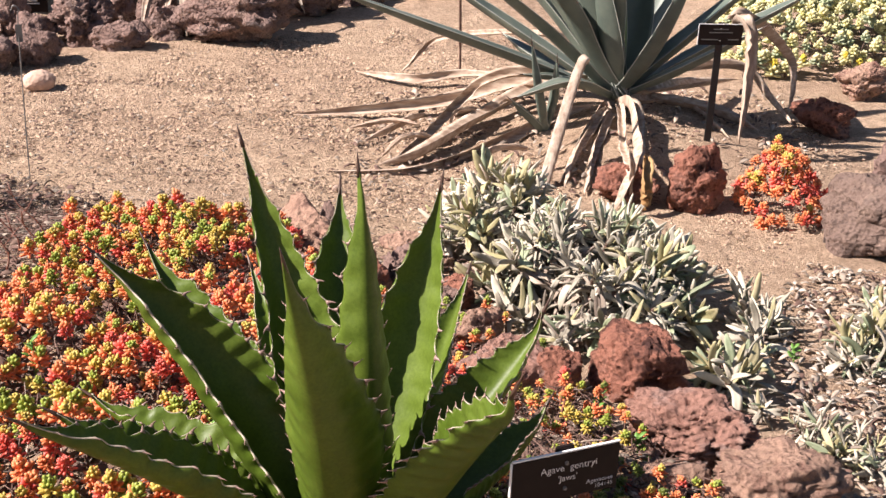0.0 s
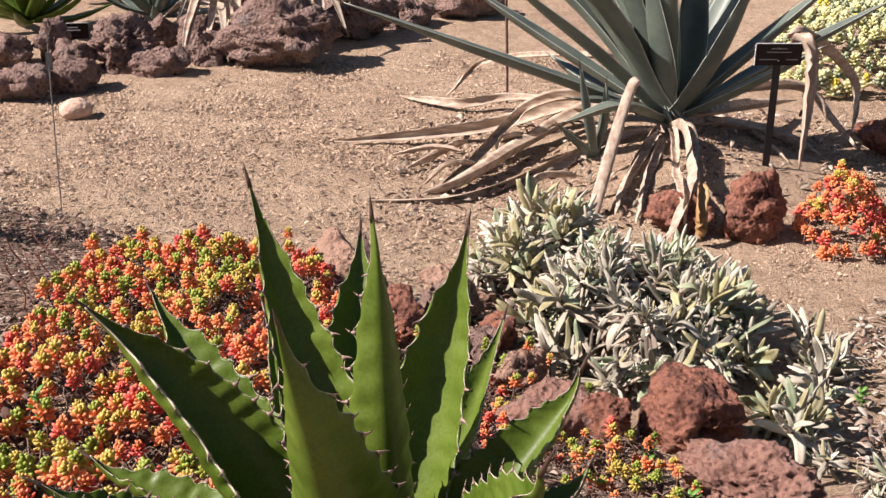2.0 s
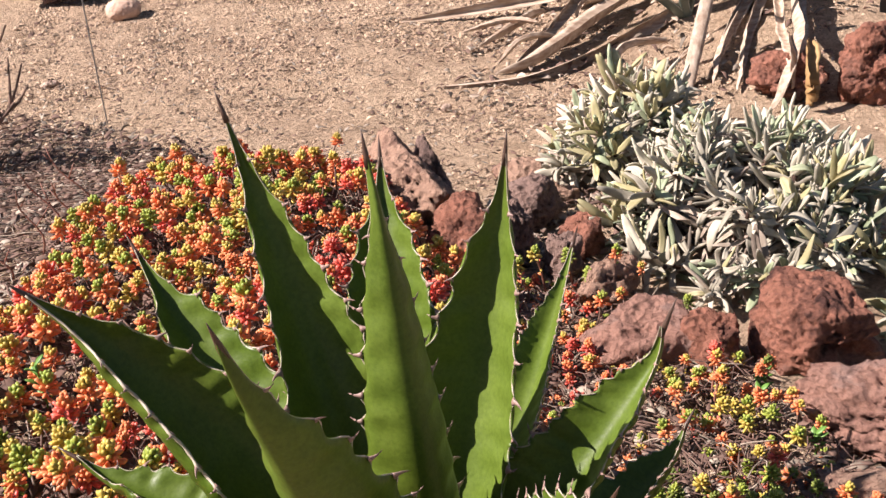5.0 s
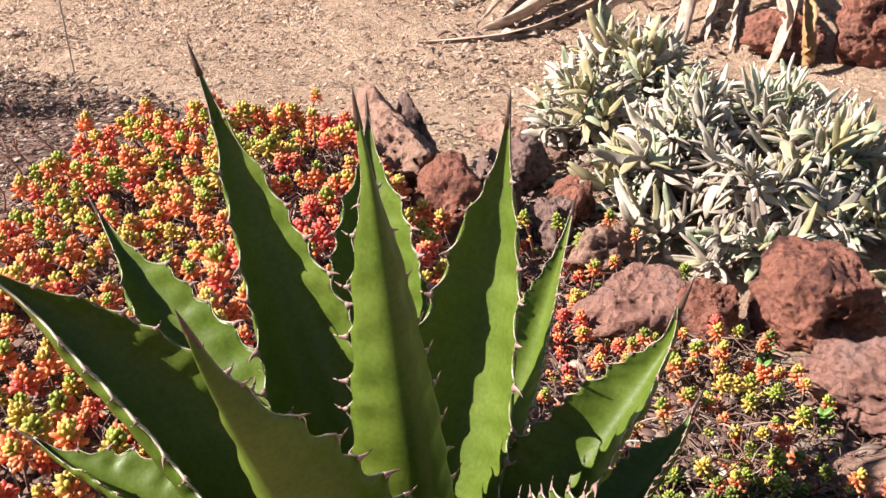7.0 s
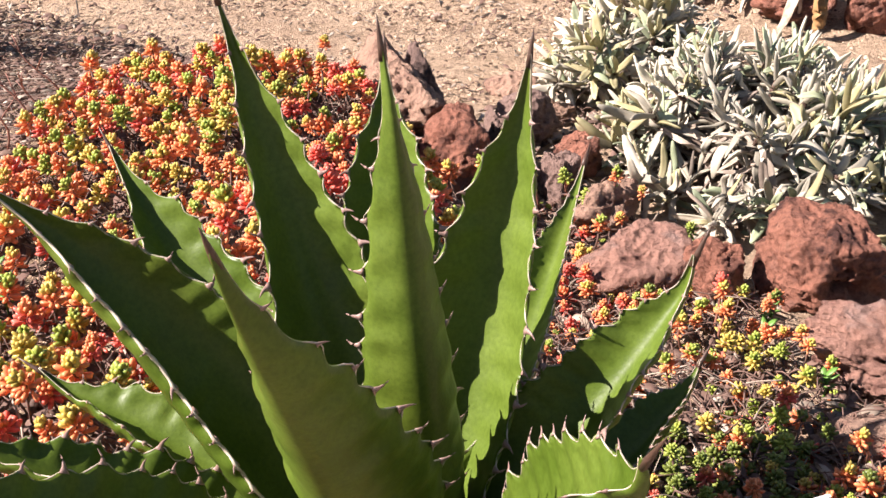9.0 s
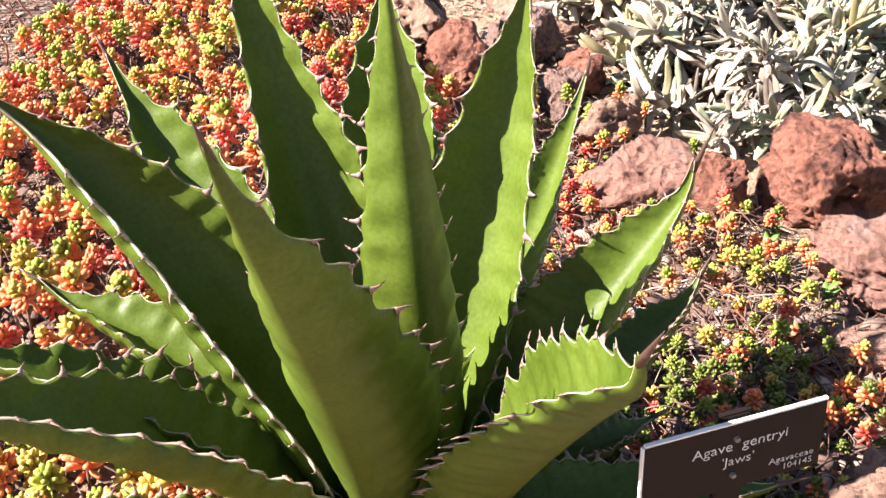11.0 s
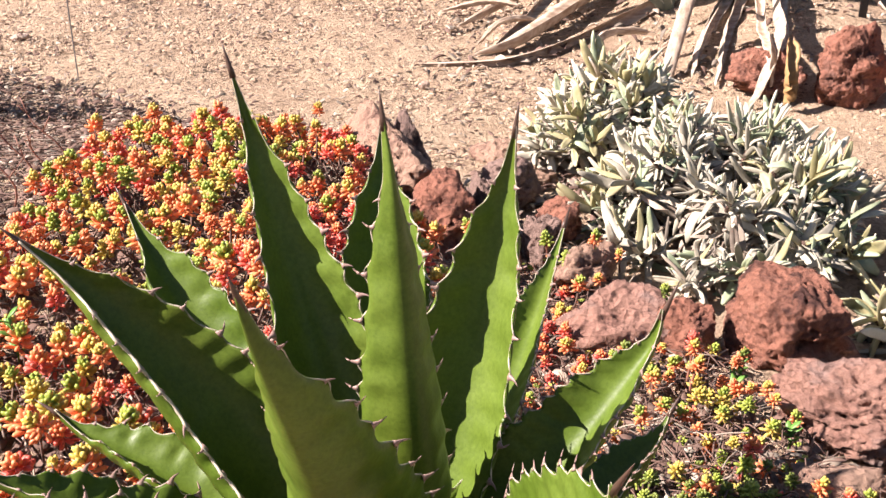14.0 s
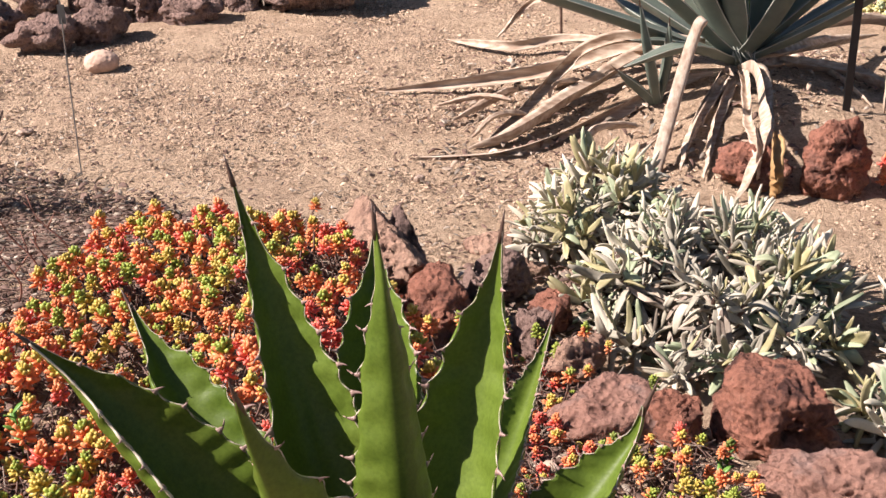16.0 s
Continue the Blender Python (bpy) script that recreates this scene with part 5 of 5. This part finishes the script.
# ---- straw, litter, crumbs ----
def straw(label, poly, count, seed, mats, length, name="plant_litter", lift=0.0):
    """Thin dead stems lying criss-cross."""
    rnd = random.Random(seed)
    soup = Soup()
    for x, y in scatter(poly, 0.004, rnd, count * 3, None, count):
        a, ln = rnd.uniform(0, 6.28), length * rnd.uniform(0.4, 1.4)
        d = np.array([math.cos(a), math.sin(a), 0]) * ln / 2
        bend = np.array([rnd.uniform(-1, 1), rnd.uniform(-1, 1), 0]) * ln * 0.15
        pts = []
        for u in (-1, 0, 1):
            p = np.array([x, y, 0]) + d * u + bend * (1 - abs(u))
            pts.append((p[0], p[1], ground_z(p[0], p[1]) + 0.012 + lift * rnd.random()))
        v, f = tube(bezier(pts, 5), [rnd.uniform(0.0006, 0.0015)] * 5, 4)
        soup.add(v, f, [rnd.randrange(len(mats))] * len(f))
    return tagged(soup.build(name, mats), label, "litter", kind="stuff")


def scraps(label, poly, count, seed, mats, size, name="leaf_litter"):
    """Small curled dead leaves on the soil."""
    rnd = random.Random(seed)
    soup = Soup()
    for x, y in scatter(poly, 0.006, rnd, count * 4, None, count):
        a, ln = rnd.uniform(0, 6.28), size * rnd.uniform(0.5, 1.5)
        d = np.array([math.cos(a), math.sin(a), rnd.uniform(-0.3, 0.5)])
        c = np.array([x, y, ground_z(x, y) + 0.014])
        path = bezier([c - d * ln / 2, c + np.array([0, 0, ln * rnd.uniform(-0.1, 0.25)]), c + d * ln / 2], 5)
        w = ln * rnd.uniform(0.14, 0.26)
        v, f = blade(path, [w * 0.3, w * 0.8, w, w * 0.75, w * 0.1], 0.0012, (rnd.uniform(-.6, .6), rnd.uniform(-.6, .6), 1), rnd.uniform(0.1, 0.8), 2)
        soup.add(v, f, [rnd.randrange(len(mats))] * len(f))
    return tagged(soup.build(name, mats), label, "litter", kind="stuff")


straw("dead sedum stems under the carpet", LEFT_BED, 2400, 51, [STEM, STEM, STRAW], 0.06, lift=0.05)
# Right-bed litter: more brown than bleached, partly to darken it as shade.
straw("bleached dead stems among patchy sedum", RIGHT_BED, 2200, 52, [STRAW, STEM, STEM, STEM, STEM], 0.05, lift=0.03)
scraps("dark withered leaves beneath the sedum", LEFT_BED, 2000, 57, [STEM], 0.034)
scraps("brown withered leaves beneath patchy sedum", RIGHT_BED, 1500, 58, [STEM, STEM, STRAW], 0.028)
SIDE = [(0.72, 0.05), (1.7, 0.0), (1.8, 1.3), (1.3, 1.5), (1.08, 1.2), (0.95, 0.7)]
scraps("brown and bleached leaf litter on soil", SIDE, 2600, 53, [STRAW, DRY, STEM, STRAW, CHIP], 0.024)
scraps("reddish litter on the bank between rocks", [(0.05, 1.0), (0.34, 0.95), (0.38, 1.35), (0.25, 1.55), (0.08, 1.45)], 420, 60, [STEM, STRAW, DRY, STEM], 0.024)
SKIRT = [(0.0, 2.2), (0.6, 2.0), (1.2, 2.2), (1.8, 2.5), (1.9, 3.2), (1.0, 3.3), (0.2, 3.2)]
scraps("dry leaf scraps below the blue agave", SKIRT, 500, 54, [DRY, STRAW, STEM], 0.03)
# Twigs and mulch, kept dark and dense to make up for missing shade.
straw("dead twigs, their dark tone adding to the shrub's shade", [(-1.5, 0.5), (-0.78, 0.5), (-0.70, 1.2), (-0.55, 1.5), (-0.65, 1.9), (-1.3, 2.4), (-1.6, 1.8)], 3200, 55, [TWIG, STRAW, STEM, STEM], 0.08, lift=0.012)
scraps("leaf mulch, its dark brown doubling as the shrub's shade", [(-1.6, 0.5), (-0.80, 0.5), (-0.72, 1.2), (-0.55, 1.5), (-0.5, 1.75), (-0.75, 2.1), (-1.3, 2.45), (-1.7, 1.8)], 3400, 59, [STEM, TWIG, STEM, STRAW], 0.024, "leaf_mulch")


def crumbs(label, poly, count, seed, mats, lo, hi, weights, name="gravel"):
    rnd = random.Random(seed)
    v0 = np.array([(1, 0, 0), (-1, 0, 0), (0, 1, 0), (0, -1, 0), (0, 0, 1), (0, 0, -1)], float)
    f0 = [(0, 2, 4), (2, 1, 4), (1, 3, 4), (3, 0, 4), (2, 0, 5), (1, 2, 5), (3, 1, 5), (0, 3, 5)]
    soup = Soup()
    kinds = [v0 * (0.75 + 0.6 * np.random.RandomState(k).rand(len(v0), 1)) for k in range(6)]
    for x, y in scatter(poly, 0.005, rnd, count * 3, None, count):
        s = lo + (hi - lo) * rnd.random() ** 4
        v = kinds[rnd.randrange(6)] @ frame_along((rnd.uniform(-.4, .4), rnd.uniform(-.4, .4), 1), rnd.uniform(0, 6)).T
        v = v * (s * rnd.uniform(0.8, 1.3), s * rnd.uniform(0.7, 1.1), s * 0.65) + (x, y, ground_z(x, y) + s * 0.15)
        soup.add(v, f0, [rnd.choices(range(len(mats)), weights)[0]] * len(f0))
    return tagged(soup.build(name, mats, smooth=False), label, "gravel", kind="stuff")


OPEN = [(-1.5, 1.5), (-0.8, 1.5), (0.1, 1.2), (0.5, 1.9), (1.2, 1.3), (1.0, 0.3), (1.5, 0.6), (1.9, 2.6), (1.4, 3.6), (0.6, 4.3), (-1.5, 3.6)]
crumbs("loose soil crumbs and gravel on bare soil", OPEN, 34000, 61, [PEBBLE, CHIP, STEM, STRAW], 0.0018, 0.0080, (0.89, 0.008, 0.085, 0.017))
BACK = [(-1.5, 2.5), (0.5, 2.6), (0.7, 3.4), (0.3, 4.4), (-0.6, 3.8), (-1.5, 3.4)]
crumbs("coarse crumbs on the far bare soil", BACK, 12000, 62, [PEBBLE, CHIP, STEM, STRAW], 0.0026, 0.010, (0.86, 0.008, 0.11, 0.022))
MULCH = [(-1.4, 1.6), (0.1, 1.5), (0.6, 2.1), (0.2, 2.9), (-0.6, 3.1), (-1.3, 2.9)]
scraps("tiny brown mulch flecks on bare soil", MULCH, 2200, 56, [STEM, STRAW, PEBBLE], 0.014)


# ---- twig shrub at the side ----
def twig_shrub():
    shrub = tagged(empty("twig_shrub"), "leafless brown twiggy shrub on bare soil", "shrub")
    rnd = random.Random(71)
    # From the eighth on, branches stand out of view, added to shade the soil.
    for x, y, h, lean in ((-1.23, 1.97, 0.36, 0.12), (-1.25, 1.99, 0.33, 0.04), (-1.21, 1.93, 0.20, 0.12), (-1.30, 2.0, 0.38, -0.06), (-1.34, 1.9, 0.30, 0.02), (-1.40, 2.05, 0.34, -0.1), (-1.30, 2.2, 0.30, 0.06), (-1.48, 1.5, 0.42, 0.05), (-1.55, 1.7, 0.5, -0.05), (-1.6, 1.35, 0.45, 0.1), (-1.66, 1.9, 0.55, 0.0), (-1.5, 1.85, 0.46, -0.08), (-1.72, 1.55, 0.5, 0.08), (-1.58, 2.1, 0.48, 0.05), (-1.44, 1.68, 0.36, -0.05), (-1.8, 1.75, 0.55, 0.06), (-1.62, 1.2, 0.4, 0.04)):
        z = ground_z(x, y)
        top = np.array([x + lean, y + rnd.uniform(-0.05, 0.05), z + h])
        foot = np.array([x, y, z - 0.02])
        mid = (foot + top) / 2 + np.array([-0.02, 0.01, 0.02])
        stem = bezier([foot, mid, top], 14)
        v, f = tube(stem, list(np.linspace(0.009, 0.004, 14)), 7)
        limb = mesh_object("branch", v, f, TWIG, shrub)
        for k in range(9):
            i = rnd.randint(3, 12)
            d = np.array([rnd.uniform(-1, 1), rnd.uniform(-1, 1), rnd.uniform(0.4, 1.2)])
            d /= np.linalg.norm(d)
            ln = rnd.uniform(0.05, 0.13)
            v, f = tube(bezier([stem[i], stem[i] + d * ln * 0.5, stem[i] + d * ln + np.array([0, 0, 0.02])], 6), list(np.linspace(0.005, 0.0025, 6)), 5)
            mesh_object("twig", v, f, TWIG, limb)
    for k in range(10):
        a, ln = rnd.uniform(0, 6.28), rnd.uniform(0.1, 0.2)
        p = np.array([-1.27 + rnd.uniform(-0.1, 0.08), 1.95 + rnd.uniform(-0.1, 0.1), 0.02])
        d = np.array([math.cos(a), math.sin(a), 0.35]) * ln
        v, f = tube(bezier([p, p + d * 0.6, p + d + np.array([0, 0, 0.03])], 7), list(np.linspace(0.006, 0.002, 7)), 5)
        mesh_object("branch", v, f, TWIG, shrub)


twig_shrub()


# ---- small weeds ----
def weed(x, y, h, seed):
    rnd = random.Random(seed)
    w = tagged(empty("weed"), "small bright green weed among stones", "weed", "small weeds")
    z = ground_z(x, y)
    v, f = tube(bezier([(x, y, z - 0.01), (x + 0.004, y, z + h * 0.5), (x, y, z + h)], 6), [0.0016] * 6, 5)
    mesh_object("stem", v, f, WEED, w)
    for k in range(9):
        a, u = k * 2.4 + rnd.uniform(-0.4, 0.4), 0.4 + 0.6 * k / 8
        d = np.array([math.cos(a), math.sin(a), 0.3 + 0.5 * u])
        p = np.array([x, y, z + h * u])
        path = bezier([p, p + d * 0.008, p + d * rnd.uniform(0.013, 0.019)], 5)
        v, f = blade(path, [0.0015, 0.004, 0.0052, 0.004, 0.0006], 0.0012, (0, 0, 1), 0.2, 2)
        mesh_object("leaf", v, f, WEED, w)


for k, (x, y, h) in enumerate(((0.499, 0.312, 0.035), (0.47, 0.50, 0.05), (0.455, 0.46, 0.035), (-0.27, 0.02, 0.12), (-0.60, 0.35, 0.10), (1.02, 0.86, 0.05), (-0.85, 0.7, 0.10))):
    weed(x, y, h, 80 + k)


# ---- plants beyond the far rocks ----
def far_agave(label, at, size, count, mat, seed, low=0.15):
    rnd = random.Random(seed)
    plant = tagged(empty("agave"), label, "agave")
    for k in range(count):
        a, u = k * 2.4, k / count
        el = low + (1.35 - low) * u
        ln = size * rnd.uniform(0.85, 1.1)
        d = np.array([math.cos(a) * math.cos(el), math.sin(a) * math.cos(el), math.sin(el)])
        p0 = np.array(at)
        path = bezier([p0, p0 + d * ln * 0.5 + np.array([0, 0, -0.02]), p0 + d * ln + np.array([0, 0, 0.03])], 16)
        w = [size * 0.085 * (0.7 + 0.3 * math.sin(min(1, i / 7) * 1.57)) * (1 - (i / 15) ** 2.5) + 0.001 for i in range(16)]
        v, f = blade(path, w, 0.016, (-d[0], -d[1], 1.2), 0.4, 6)
        mesh_object("leaf", v, f, mat, plant)
    return plant


far_agave("dark green agave behind the far rocks", (-1.55, 4.62, 0.05), 0.46, 24, AGAVE, 1)
far_agave("grey-green agave behind the far rocks", (-0.98, 4.72, 0.05), 0.36, 18, BLUE, 2)
far_agave("blue-grey agave beyond the far bed", (-1.25, 5.25, 0.05), 0.45, 22, BLUE, 3)
heap = tagged(empty("dead_leaf_heap"), "pale dead agave leaves heaped behind a boulder", "dead leaves")
rnd = random.Random(91)
for k in range(26):
    x, y = -0.42 + rnd.uniform(-0.3, 0.35), 4.42 + rnd.uniform(-0.2, 0.2)
    a, ln = rnd.uniform(0, 6.28), rnd.uniform(0.3, 0.5)
    z = 0.05 + 0.25 * rnd.random()
    path = bezier([(x, y, z), (x + math.cos(a) * ln * 0.5, y + math.sin(a) * ln * 0.5, z + 0.06), (x + math.cos(a) * ln, y + math.sin(a) * ln, z - 0.1)], 12)
    path[:, 2] = np.maximum(path[:, 2], 0.015)
    v, f = blade(path, [0.022 * (1 - (i / 11) ** 2) + 0.002 for i in range(12)], 0.005, (0, -0.3, 1), 0.7, 6, rnd.uniform(-1, 1))
    mesh_object("dead_leaf", v, f, STRAW if k % 2 else DRY, heap)
for k in range(9):
    x = -0.78 + 0.05 * k + rnd.uniform(-0.03, 0.03)
    path = bezier([(-0.38 + 0.03 * k, 4.40, 0.40), (x * 0.6 - 0.2, 4.25, 0.36 + rnd.uniform(-0.05, 0.03)), (x, 4.17 + rnd.uniform(-0.05, 0.05), 0.16), (x - 0.03, 4.12, 0.03)], 14)
    v, f = blade(path, [0.024 * (1 - (i / 13) ** 2) + 0.003 for i in range(14)], 0.005, (-0.3, -0.6, 1), 0.6, 6, rnd.uniform(-0.8, 0.8))
    mesh_object("dead_leaf", v, f, DRY, heap)
